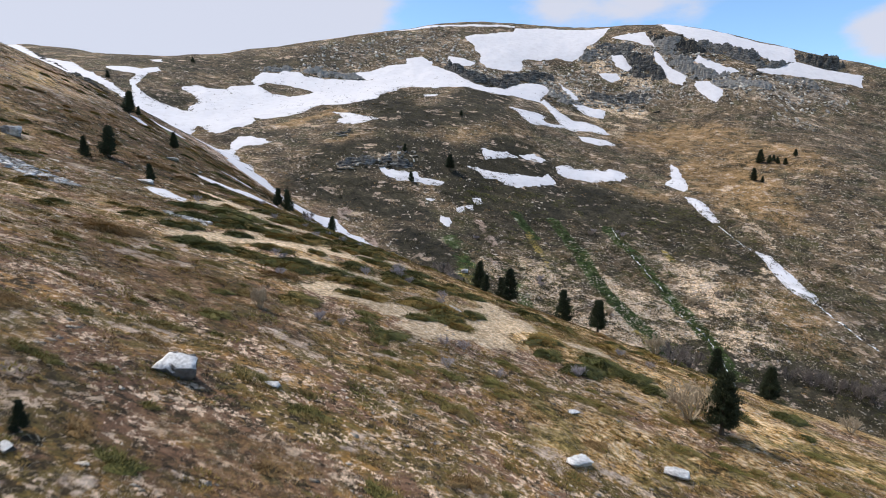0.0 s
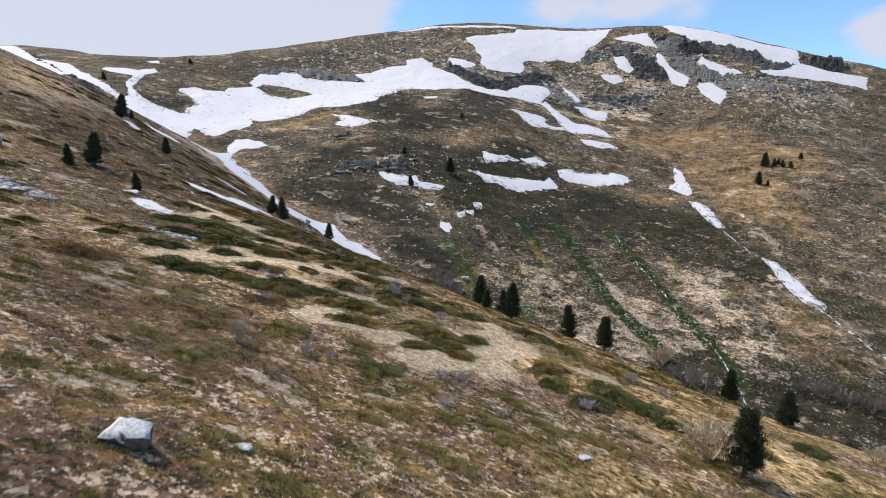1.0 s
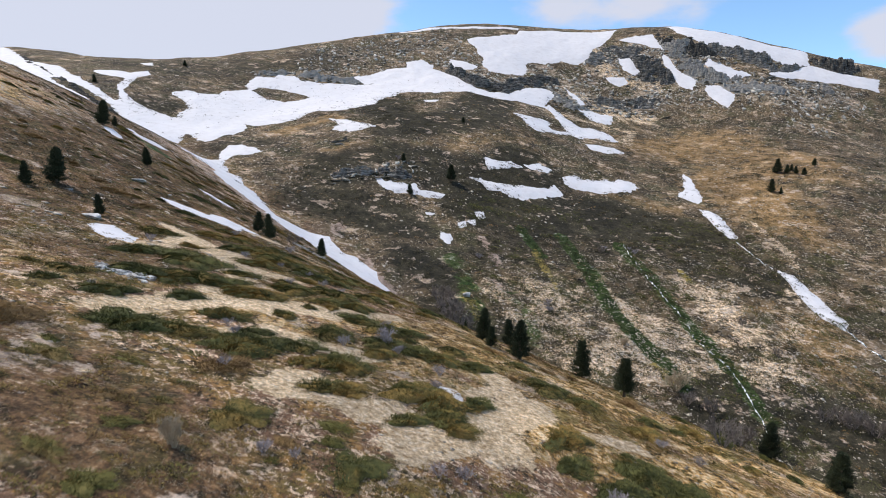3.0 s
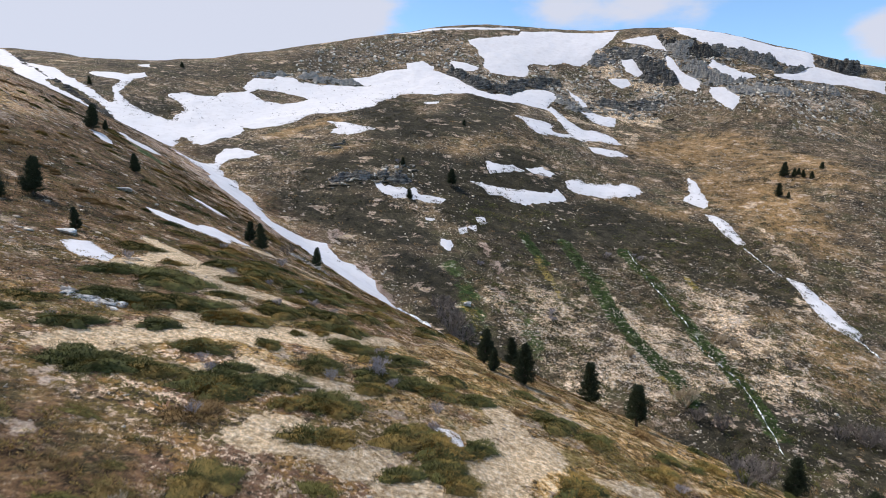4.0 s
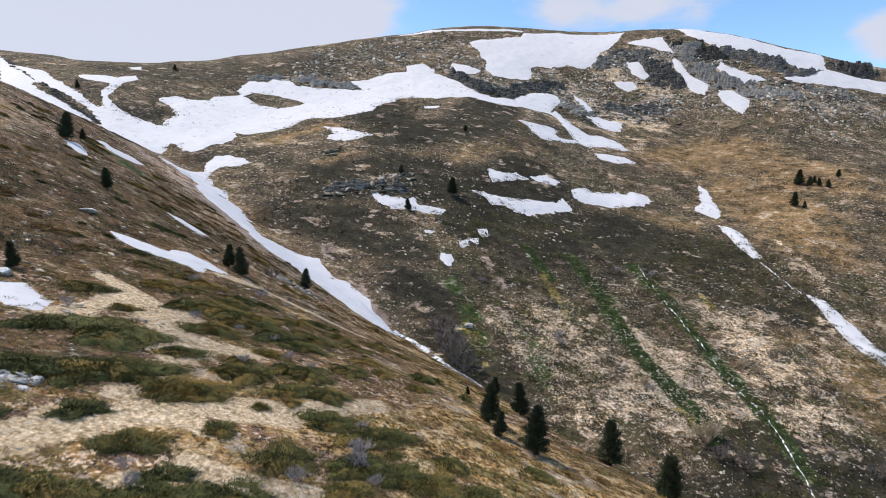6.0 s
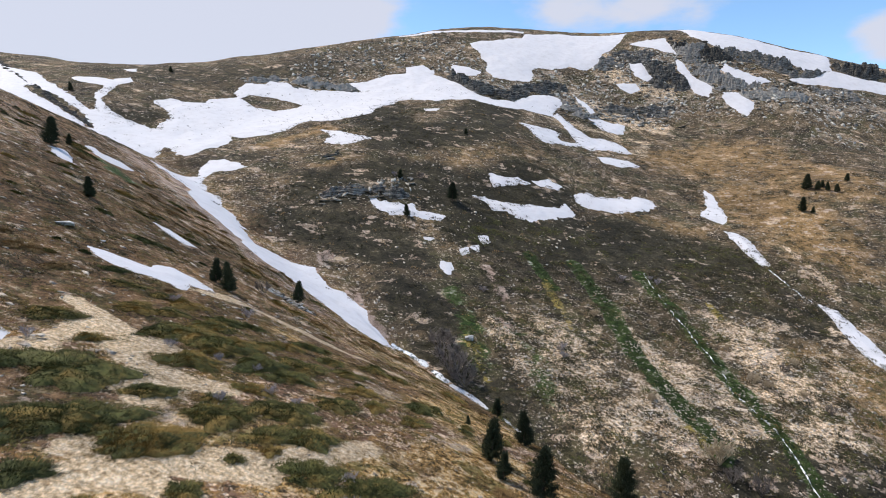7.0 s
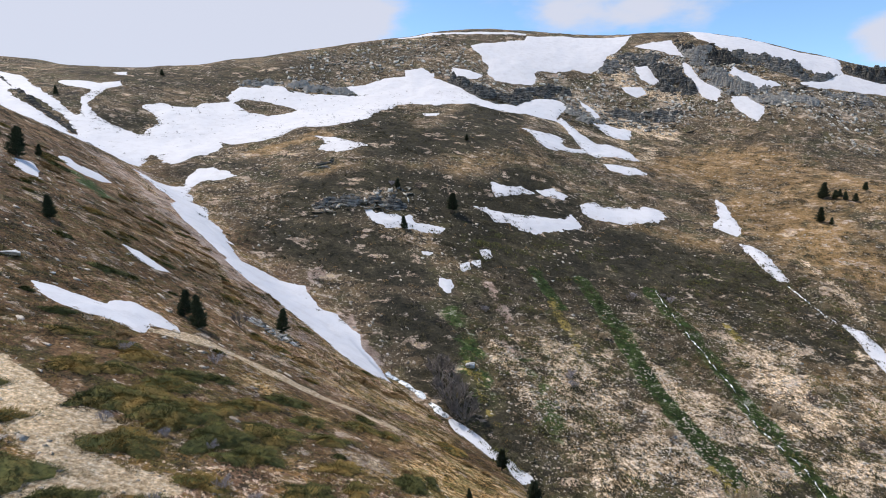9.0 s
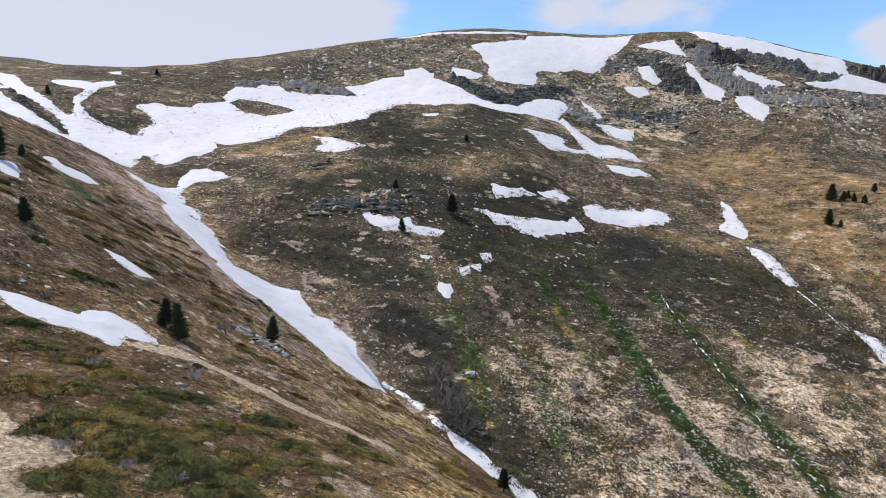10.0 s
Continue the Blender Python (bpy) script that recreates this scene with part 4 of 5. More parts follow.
    (3.4, 92.0, 1.1),
    (37.7, 63.9, 3.8),
    (29.6, 69.0, 1.5),
] + [
    (2.7, 218.5, 6.4),
    (137.7, 254.0, 6.1),
    (140.7, 251.9, 3.6),
    (143.7, 250.5, 3.2),
    (146.0, 248.6, 3.2),
    (126.6, 237.0, 5.2),
    (154.7, 256.6, 3.5),
    (129.2, 235.3, 2.6),
    (-14.9, 225.9, 3.2),
    (-11.2, 206.4, 3.8),
    (8.3, 265.8, 2.6),
    (-158.3, 280.6, 3.6),
    (-138.0, 329.7, 2.5),
    (143.7, 254.1, 2.8),
    (-139.4, 331.3, 2.9),
]


def build_pine(i, x, y, h):
    tree = tagged(new("pine_tree"), "small dark green mountain pine standing on the slope" if h < 3.3 else "dark green mountain pine with a dense pointed crown", "tree", "pines on the slopes")
    trunk, limbs, crown = PINES[i % len(PINES)]
    part("trunk", trunk, tree), part("limbs", limbs, tree), part("crown", crown, tree)
    tree.matrix_basis = Matrix.Translation((x, y, float(ground(x, y)) - 0.05)) @ Matrix.Rotation(i * 2.1, 4, "Z") @ Matrix.Diagonal((h * (1.4 if y > 190 else 1.22), h * (1.4 if y > 190 else 1.22), h, 1))


for i, (x, y, h) in enumerate(TREES):
    build_pine(i, x, y, h)


def twig_mesh(seed, material, stems=9, fork=3, thick=1.0):
    """A leafless bush of unit height, forking three times."""
    rng = np.random.RandomState(seed)
    pieces = []

    def grow(p, way, ln, r, depth):
        q = p + way * ln
        pieces.append(tube([p, q], [max(r, 0.0045) * thick, max(r * 0.6, 0.0030) * thick], 3))
        if depth:
            for _ in range(3 if depth > 1 else 4):
                w = way + rng.normal(size=3) * 0.42 + [0, 0, 0.12]
                grow(p + way * ln * rng.uniform(0.55, 1.0), w / np.linalg.norm(w), ln * rng.uniform(0.5, 0.75), r * 0.68, depth - 1)

    for k in range(stems):
        a = 2 * math.pi * k / stems + rng.uniform(-0.4, 0.4)
        w = np.array([math.cos(a) * 0.6, math.sin(a) * 0.6, 1.0])
        grow(np.array([math.cos(a) * 0.05, math.sin(a) * 0.05, -0.03]), w / np.linalg.norm(w), rng.uniform(0.28, 0.40), 0.012, fork)
    return mesh_of("stems", *join(pieces), material)


PALE_BUSH, GREY_BUSH = [twig_mesh(s, PALE_TWIG, 16, 4, 1.3) for s in (3, 4)], [twig_mesh(s, GREY_TWIG, 16) for s in (5, 6)]
TALL_BUSH = [twig_mesh(s, BROWN_TWIG, 12, 4) for s in (8, 9)]
BUSHES = [
    (19.4, 43.4, 4.2, True),
    (40.8, 55.1, 2.3, True),
    (48.7, 128.2, 5.5, True),
    (-0.3, 152.6, 7.2, False),
    (2.3, 145.6, 8.9, False),
    (4.6, 142.9, 6.7, False),
    (0.2, 156.0, 3.8, False),
    (-29.0, 123.8, 3.1, False),
    (-23.9, 102.4, 1.8, False),
    (-32.3, 76.2, 1.4, False),
    (-24.1, 82.6, 1.3, False),
    (-16.4, 74.3, 1.2, False),
    (-13.7, 78.3, 1.3, False),
    (-11.5, 77.9, 1.1, False),
    (-16.3, 55.8, 1.1, False),
    (-8.0, 59.1, 1.3, False),
    (-5.1, 62.7, 1.5, False),
    (-3.6, 60.8, 1.2, False),
    (-5.4, 68.2, 1.2, False),
    (0.0, 58.5, 1.3, False),
    (-13.9, 48.8, 1.1, False),
    (-15.3, 54.5, 1.1, False),
    (-4.7, 62.4, 1.2, False),
    (-0.2, 55.3, 1.1, False),
] + [
    (0.1, 42.9, 1.2, False),
    (-8.8, 40.3, 1.0, False),
    (11.0, 45.8, 1.4, False),
    (18.3, 57.8, 1.3, False),
    (21.0, 56.6, 1.2, False),
    (-7.3, 40.6, 0.8, False),
    (-26.7, 55.8, 0.9, False),
    (0.3, 38.3, 1.2, False),
    (1.6, 43.5, 1.2, False),
    (11.2, 46.0, 1.2, False),
    (4.0, 39.7, 1.0, False),
    (-8.9, 40.5, 0.9, False),
    (-5.0, 64.2, 1.8, False),
    (-19.8, 82.9, 1.0, False),
    (-16.5, 83.4, 1.0, False),
    (-30.1, 96.4, 1.5, False),
    (-12.3, 38.2, 2.1, True),
    (-12.6, 38.4, 1.8, True),
    (49.5, 124.5, 3.9, False),
    (27.1, 65.3, 4.1, False),
    (53.3, 122.5, 4.3, False),
    (30.7, 69.1, 3.8, False),
    (29.5, 76.2, 2.9, False),
    (49.0, 190.9, 2.8, False),
] + [
    (59.9, 191.6, 2.6, False),
    (26.8, 154.9, 2.4, False),
    (26.5, 157.6, 1.9, False),
    (37.7, 173.3, 2.7, True),
    (27.4, 159.0, 2.2, False),
    (50.3, 192.3, 2.5, False),
    (10.4, 178.0, 2.5, False),
    (58.8, 194.0, 1.7, False),
    (42.1, 143.4, 2.5, True),
    (76.1, 149.0, 2.2, True),
    (80.0, 159.4, 2.3, True),
    (67.2, 152.8, 3.3, True),
    (69.5, 151.2, 2.7, True),
    (76.1, 157.0, 3.1, False),
    (78.7, 144.3, 2.9, False),
    (-16.7, 227.5, 2.5, False),
    (-8.0, 228.3, 3.1, False),
    (76.7, 123.7, 3.9, False),
    (81.3, 122.3, 4.8, False),
    (85.5, 121.1, 5.2, False),
    (89.5, 119.3, 4.8, False),
    (92.8, 118.7, 4.8, False),
    (84.6, 124.4, 4.3, False),
    (89.5, 122.1, 4.3, False),
    (93.1, 120.7, 4.3, False),
    (80.8, 125.0, 4.0, False),
    (96.9, 123.5, 3.9, False),
]


def build_bush(i, x, y, h, pale):
    bush = tagged(new("leafless_bush", (PALE_BUSH if pale else TALL_BUSH if h > 2.6 else GREY_BUSH)[i % 2]), "straw-coloured leafless bush on the grassy slope" if pale else "tall grey-brown leafless thicket of upright twigs" if h > 2.6 else "grey leafless bush of thin upright twigs", "bush", "leafless bushes")
    slim = 0.6 if pale and h < 2.2 else 1.0
    bush.matrix_basis = Matrix.Translation((x, y, float(ground(x, y)))) @ Matrix.Rotation(i * 1.7, 4, "Z") @ Matrix.Diagonal((h * slim, h * slim, h, 1))


for i, (x, y, h, pale) in enumerate(BUSHES):
    build_bush(i, x, y, h, pale)


def build_mat(x, y, a, b, h, turn, material, label, name, group, seed):
    """A low spreading shrub, draped over the slope: a lumpy body thick with sprigs."""
    rng = np.random.RandomState(seed)
    lobes = [(rng.uniform(0, 6.28), rng.uniform(0.08, 0.22), k) for k in (2, 3, 5)] + [(rng.uniform(0, 6.28), rng.uniform(0.05, 0.12), k) for k in (8, 13)]

    def rim(t):
        return 1 + sum(s * np.sin(k * t + p) for p, s, k in lobes)

    ca, sa = math.cos(turn), math.sin(turn)

    def lay(u, t, lift):
        r = u * rim(t)
        px, py = a * r * np.cos(t), b * r * np.sin(t)
        gx, gy = x + px * ca - py * sa, y + px * sa + py * ca
        dome = h * np.sqrt(np.clip(1 - u * u, 0, 1)) * (0.85 + 2.3 * fbm(gx * 0.9, gy * 0.9, 3, seed % 97))
        return np.stack([gx, gy, ground(gx, gy) + dome + lift], -1)

    nt, nr = 26, 7
    tt, uu = np.meshgrid(np.linspace(0, 2 * math.pi, nt, endpoint=False), np.linspace(0.14, 1.0, nr))
    body = np.concatenate([lay(uu.ravel(), tt.ravel(), -0.03), lay(np.zeros(1), np.zeros(1), -0.03)])
    faces = []
    for j in range(nr - 1):
        for k in range(nt):
            p, q = j * nt + k, j * nt + (k + 1) % nt
            faces += [(p, q, q + nt), (p, q + nt, p + nt)]
    faces += [(k, nr * nt, (k + 1) % nt) for k in range(nt)]
    close = y < 46
    n = int(np.clip((2300 if close else 1250 if y < 100 else 400) * a * b + 300, 350, 9000))
    u, t = np.sqrt(rng.uniform(0, 1, n)) * 1.04, rng.uniform(0, 6.28, n)
    u = np.where(rng.uniform(0, 1, n) < 0.16, 0.9 + 0.4 * rng.uniform(0, 1, n), u)
    c = lay(u, t, 0) + rng.normal(size=(n, 3)) * [0.05, 0.05, 0.03]
    w = np.stack([np.cos(t + turn) * u + 0.45, np.sin(t + turn) * u - 0.15, np.full(n, 0.55)], -1) + rng.normal(size=(n, 3)) * 0.32
    v, f = sprays(c, w / np.linalg.norm(w, axis=1)[:, None], rng.uniform(0.10, 0.24, n) * (0.5 if close else 0.85 if y < 100 else 1.3), rng, 0.17, 0.35)
    shrub = tagged(new(name), label, "shrub", group)
    root = np.array([x, y, float(ground(x, y))])
    shrub.location = root
    part("woody_base", tri_mesh("woody_base", body - root, np.array(faces), material), shrub)
    part("foliage", tri_mesh("foliage", v - root, f, material), shrub)


MATS = [
    (-33.9, 81.8, 2.3),
    (-31.2, 71.3, 2.2),
    (-26.5, 72.8, 3.8),
    (-26.9, 63.3, 2.5),
    (-22.9, 66.3, 3.4),
    (-29.1, 79.3, 1.3),
    (-20.9, 73.1, 1.5),
    (-17.5, 66.2, 2.9),
    (-16.6, 71.8, 1.5),
    (-14.3, 72.4, 0.9),
    (-13.6, 62.0, 1.2),
    (-17.2, 58.1, 2.0),
    (-12.5, 66.6, 0.6),
    (-11.7, 70.9, 1.9),
    (-10.9, 68.9, 0.8),
    (-14.0, 52.5, 2.7),
    (-9.2, 60.8, 2.2),
    (-4.6, 66.9, 2.5),
    (-7.8, 67.7, 2.1),
    (-10.7, 56.1, 1.8),
    (-4.4, 63.0, 1.7),
    (-8.6, 80.9, 2.1),
    (-20.8, 86.9, 3.6),
    (-11.1, 75.9, 2.5),
    (-25.4, 56.2, 2.1),
    (-21.3, 60.1, 1.6),
    (-21.2, 51.4, 2.7),
    (-18.0, 52.6, 1.9),
    (-9.6, 53.3, 1.5),
    (-7.0, 54.4, 1.7),
] + [
    (-1.9, 62.8, 2.1),
    (3.3, 63.3, 1.9),
    (10.0, 64.3, 2.6),
    (8.2, 70.4, 1.5),
    (13.2, 63.3, 1.9),
    (1.2, 66.6, 1.4),
    (-7.6, 50.0, 1.7),
    (-7.2, 55.0, 2.3),
    (-1.7, 53.3, 2.7),
    (0.5, 50.6, 1.6),
    (-1.9, 48.8, 1.4),
    (9.5, 53.1, 2.2),
    (9.3, 49.3, 1.6),
    (-10.9, 43.0, 2.0),
    (-13.5, 53.9, 2.4),
    (-4.3, 41.4, 1.9),
    (17.9, 60.3, 2.3),
    (12.0, 47.4, 2.3),
    (-22.3, 66.9, 3.0),
    (-27.5, 72.5, 1.6),
    (-17.1, 65.7, 2.6),
    (-18.8, 66.1, 2.0),
    (-15.4, 71.8, 2.5),
    (-12.8, 75.2, 1.9),
    (-16.7, 74.4, 1.4),
    (-21.0, 72.6, 1.6),
    (-34.3, 82.2, 1.9),
    (-30.9, 90.0, 2.2),
] + [
    (-28.1, 91.7, 1.8),
    (-24.2, 87.5, 3.4),
    (-20.3, 88.9, 3.1),
    (-18.1, 92.9, 2.1),
    (-23.8, 92.2, 2.3),
    (-16.9, 85.2, 2.8),
    (-13.6, 89.4, 2.4),
    (-26.5, 85.4, 2.2),
    (-13.8, 84.3, 2.4),
    (-12.2, 95.7, 2.0),
    (-21.3, 80.2, 2.5),
    (-20.8, 85.0, 2.0),
    (-15.5, 99.8, 1.9),
    (-9.5, 92.7, 2.1),
    (-8.0, 100.4, 1.9),
    (-21.7, 98.0, 1.6),
    (-35.5, 96.4, 2.0),
    (-39.0, 99.9, 1.6),
    (-31.0, 97.1, 1.8),
] + [
    (-14.4, 56.3, 1.5),
    (-6.2, 50.3, 1.4),
    (0.3, 52.7, 2.0),
    (2.8, 54.4, 1.8),
    (1.3, 49.5, 1.5),
    (14.8, 51.0, 2.4),
    (17.0, 49.8, 2.2),
    (18.2, 47.6, 1.8),
    (-5.0, 59.4, 1.6),
    (-24.7, 63.9, 2.2),
    (-9.0, 72.3, 2.0),
    (-3.5, 68.3, 2.2),
    (-5.0, 62.0, 2.0),
    (0.3, 62.9, 2.0),
    (-28.5, 96.5, 2.2),
    (-16.8, 94.7, 1.8),
    (-24.1, 95.5, 2.0),
]
spots = []


def lie(x, y):
    """The direction of the contour, along which low shrubs spread."""
    return math.atan2(-(float(land(x + 1, y)[0]) - float(land(x - 1, y)[0])), float(land(x, y + 1)[0]) - float(land(x, y - 1)[0])) * 0.5


for i, (x, y, a) in enumerate(MATS):
    spots.append((x, y, a))
    build_mat(x, y, a, a * RNG.uniform(0.5, 0.8), min(0.45, 0.12 + 0.1 * a) * (0.6 if y < 46 else 1.0), lie(x, y) + RNG.uniform(-0.25, 0.25), MOSS if y < 40 else JUNIPER, "low spreading olive-green juniper mat on dry grass", "juniper_shrub", "juniper mats", 300 + i)
count = 0
while count < 360:
    x, y = RNG.uniform(-105, 34), RNG.uniform(17, 175)
    a = 0.5 + 1.9 * RNG.uniform(0, 1) ** 1.5
    a = min(a, 1.1) if y < 46 else a
    px, py = np.array([x]), np.array([y])
    if inside(DRIFTS, px, py)[0] < a * 0.9 or cover("tan", px, py)[0] > 0.25 or land(px, py)[1][0] > 0.2 or any(math.hypot(x - sx, y - sy) < 0.7 * (a + sa) for sx, sy, sa in spots) or fbm(px / 11, py / 11, 2, 71)[0] < -0.04:
        continue
    spots.append((x, y, a))
    count += 1
    russet = y > 44 and fbm(px / 8, py / 8, 2, 90)[0] > 0.06
    if y < 46:
        build_mat(x, y, a, a * RNG.uniform(0.45, 0.8), 0.06 + 0.03 * a, RNG.uniform(-0.6, 0.6), MOSS, "flat yellow-olive patch of bilberry growth", "bilberry_patch", "bilberry patches", 600 + count)
    elif russet:
        build_mat(x, y, a, a * RNG.uniform(0.45, 0.8), 0.10 + 0.05 * a, lie(x, y) + RNG.uniform(-0.4, 0.4), RUSSET, "low russet-brown heath cushion", "heath_cushion", "heath cushions", 600 + count)
    else:
        build_mat(x, y, a, a * RNG.uniform(0.45, 0.8), min(0.4, 0.14 + 0.1 * a), lie(x, y) + RNG.uniform(-0.4, 0.4), JUNIPER, "low spreading olive-green juniper mat on dry grass", "juniper_shrub", "juniper mats", 600 + count)
for k in range(80):
    x, y, a = RNG.uniform(-30, 24), RNG.uniform(16, 46), 0.3 + 0.7 * RNG.uniform(0, 1) ** 1.5
    if any(math.hypot(x - sx, y - sy) < 0.6 * (a + sa) for sx, sy, sa in spots) or cover("tan", np.array([x]), np.array([y]))[0] > 0.25:
        continue
    spots.append((x, y, a))
    if k % 3:
        build_mat(x, y, a, a * RNG.uniform(0.5, 0.9), 0.08 + 0.05 * a, RNG.uniform(-0.6, 0.6), MOSS, "flat yellow-olive patch of bilberry growth", "bilberry_patch", "bilberry patches", 1100 + k)
    else:
        build_mat(x, y, a, a * RNG.uniform(0.5, 0.9), 0.08 + 0.06 * a, RNG.uniform(-0.6, 0.6), RUSSET, "low russet-brown heath cushion in dry turf", "heath_cushion", "heath cushions", 1100 + k)


# ---- rocks ----
def stone_shape(seed, points, flatness=0.6):
    """A broken stone of unit width: the hull of a few points in a tilted box."""
    rng = np.random.RandomState(seed)
    bm = bmesh.new()
    for _ in range(points):
        p = rng.uniform(-0.5, 0.5, 3)
        k = rng.randint(3)
        p[k] = 0.5 * np.sign(p[k])
        bm.verts.new((p[0] + 0.25 * p[2], p[1] * 0.8, p[2] * flatness))
    bmesh.ops.convex_hull(bm, input=bm.verts[:], use_existing_faces=False)
    bmesh.ops.triangulate(bm, faces=bm.faces[:])
    loose = [v for v in bm.verts if not v.link_faces]
    bmesh.ops.delete(bm, geom=loose, context="VERTS")
    bm.verts.index_update()
    verts = np.array([tuple(v.co) for v in bm.verts])
    faces = np.array([[v.index for v in f.verts] for f in bm.faces])
    bm.free()
    return verts, faces


def wedge_shape(seed):
    """A tilted block with an undercut front, of unit width."""
    rng = np.random.RandomState(seed)
    bm = bmesh.new()
    for p in ((-0.30, -0.10, -0.15), (0.38, -0.12, -0.15), (-0.54, -0.16, 0.14), (-0.14, -0.30, 0.26), (0.24, -0.32, 0.28), (0.46, -0.22, 0.26), (0.46, -0.05, -0.1), (-0.30, 0.16, 0.30), (0.05, 0.22, 0.43), (0.26, 0.20, 0.52), (0.42, 0.12, 0.42), (-0.32, 0.3, -0.15), (0.42, 0.3, -0.15)):
        bm.verts.new(np.array(p) + rng.normal(size=3) * 0.05)
    bmesh.ops.convex_hull(bm, input=bm.verts[:], use_existing_faces=False)
    bmesh.ops.delete(bm, geom=[v for v in bm.verts if not v.link_faces], context="VERTS")
    bmesh.ops.triangulate(bm, faces=bm.faces[:])
    bmesh.ops.subdivide_edges(bm, edges=bm.edges[:], cuts=2, use_grid_fill=True)
    bmesh.ops.triangulate(bm, faces=bm.faces[:])
    for v in bm.verts:
        v.co += Vector(rng.normal(size=3)) * 0.02
    bm.verts.index_update()
    verts, faces = np.array([tuple(v.co) for v in bm.verts]), np.array([[v.index for v in f.verts] for f in bm.faces])
    bm.free()
    return verts, faces


ROCKS = [wedge_shape(80 + i) for i in range(5)]
BLOCKS = [stone_shape(120 + i, 11, 0.6) for i in range(7)]
CHIPS = [stone_shape(160 + i, 8, 0.34) for i in range(6)]
BOULDERS = [
    (-11.4, 23.8, 1.72),
    (-8.1, 26.5, 0.81),
    (7.4, 29.8, 1.70),
    (13.8, 32.4, 1.68),
    (-60.9, 82.9, 2.71),
    (-12.0, 15.0, 0.62),
    (-50.5, 109.0, 2.22),
    (-40.4, 79.0, 1.98),
    (5.8, 156.9, 2.18),
    (-45.6, 109.1, 0.88),
    (8.7, 37.1, 0.95),
]
# the first mesh has its lit top and shaded front put into the colour
ROCK_MESHES = [tri_mesh("boulder", v, f, LIT_TOP if i == 0 else PALE_GNEISS) for i, (v, f) in enumerate(ROCKS)]
for i, (x, y, w) in enumerate(BOULDERS):
    ob = tagged(new("boulder", ROCK_MESHES[i % 5]), "grey angular boulder lying in the turf", "boulder", "boulders on the slope")
    ob.matrix_basis = Matrix.Translation((x, y, float(ground(x, y)) + 0.05 * w)) @ Matrix.Rotation((0.1, -0.5, 0.6, -0.2)[i % 4], 4, "Z") @ Matrix.Rotation(0.2, 4, "Y") @ Matrix.Diagonal((w, w, w * (1.0 if i % 4 == 0 else 0.45), 1))

OUTCROPS = [
    ([(237.7, 383.4), (252.7, 384.1)], 7.0, 5.5, 30, 0.10, "dark crag standing above the snow on the ridge"),
    ([(169.3, 390.8), (180.1, 386.4), (192.2, 379.0), (203.5, 376.7), (220.1, 378.3)], 10.0, 3.3, 90, 0.20, "dark cliff band below the ridge snow"),
    ([(166.8, 365.4), (152.9, 367.9), (147.9, 378.0), (147.7, 393.6)], 10.0, 3.0, 90, 0.30, "dark broken cliffs between snow banks"),
    ([(143.1, 403.0), (150.0, 395.3), (161.5, 387.9)], 10.0, 2.7, 80, 0.35, "dark broken cliffs between snow banks"),
    ([(119.8, 382.8), (128.1, 374.8), (133.8, 369.2)], 11.0, 4.0, 40, 0.30, "dark rock knob among snow banks"),
    ([(95.9, 388.7), (109.3, 396.1), (118.1, 392.4)], 9.0, 1.9, 90, 0.55, "grey broken slabs beside the summit snow"),
    ([(3.2, 357.9), (17.3, 340.8), (31.1, 338.9), (47.0, 352.1), (59.9, 359.0)], 6.5, 3.8, 70, 0.20, "dark rock step above the snowfield"),
    ([(-98.9, 334.2), (-88.5, 336.5)], 4.0, 1.8, 30, 0.35, "low dark ledges along the upper snow edge"),
    ([(-74.8, 337.3), (-58.2, 337.7), (-44.3, 338.4)], 4.5, 2.0, 50, 0.35, "low dark ledges along the upper snow edge"),
    ([(62.8, 343.2), (74.9, 334.1)], 7.0, 1.9, 80, 0.60, "grey broken rib of rock on the slope"),
    ([(86.4, 345.9), (103.0, 344.1), (115.6, 347.8)], 6.5, 2.1, 110, 0.60, "grey broken rib of rock on the slope"),
    ([(-230.9, 338.0), (-183.9, 289.8), (-155.5, 264.8), (-140.2, 254.2), (-129.4, 247.5)], 1.8, 0.7, 14, 0.25, "dark stony rib between two snow bands"),
    ([(-21.5, 216.2), (-14.0, 216.8)], 2.6, 2.0, 34, 0.40, "low weathered ledges above a snow patch"),
    ([(-36.2, 211.2), (-26.3, 215.3)], 2.6, 1.8, 34, 0.40, "low weathered ledges on dark heath"),
    ([(-42.2, 239.2), (-39.6, 240.0)], 2.2, 1.2, 14, 0.20, "small outcrop in the turf"),
    ([(-28.8, 132.2), (-24.4, 131.4)], 2.0, 0.5, 26, 0.80, "pale broken rocks beside the gully"),
    ([(160.6, 352.4), (175.9, 353.8), (192.6, 352.4)], 5.0, 1.5, 60, 0.50, "low grey slabs breaking through the turf"),
    ([(205.0, 358.7), (221.8, 357.1)], 5.0, 1.5, 50, 0.50, "low grey slabs breaking through the turf"),
]
BLOCK_MESHES = [tri_mesh("block", v, f, DARK_ROCK) for v, f in BLOCKS]
PALE_BLOCKS = [tri_mesh("block", v, f, GREY_ROCK) for v, f in BLOCKS]


def joints(x, y, size, seed):
    """Broken ground in irregular blocks: each place's block value and its distance from the nearest joint."""
    x, y = x / size, y / size
    ix, iy = np.floor(x).astype(np.int64), np.floor(y).astype(np.int64)
    first, second, value = np.full(x.shape, 9.0), np.full(x.shape, 9.0), np.zeros(x.shape)

    def h(a, b, k):
        n = (a * 374761393 + b * 668265263 + (seed + k) * 974711) & 0xFFFFFFFF
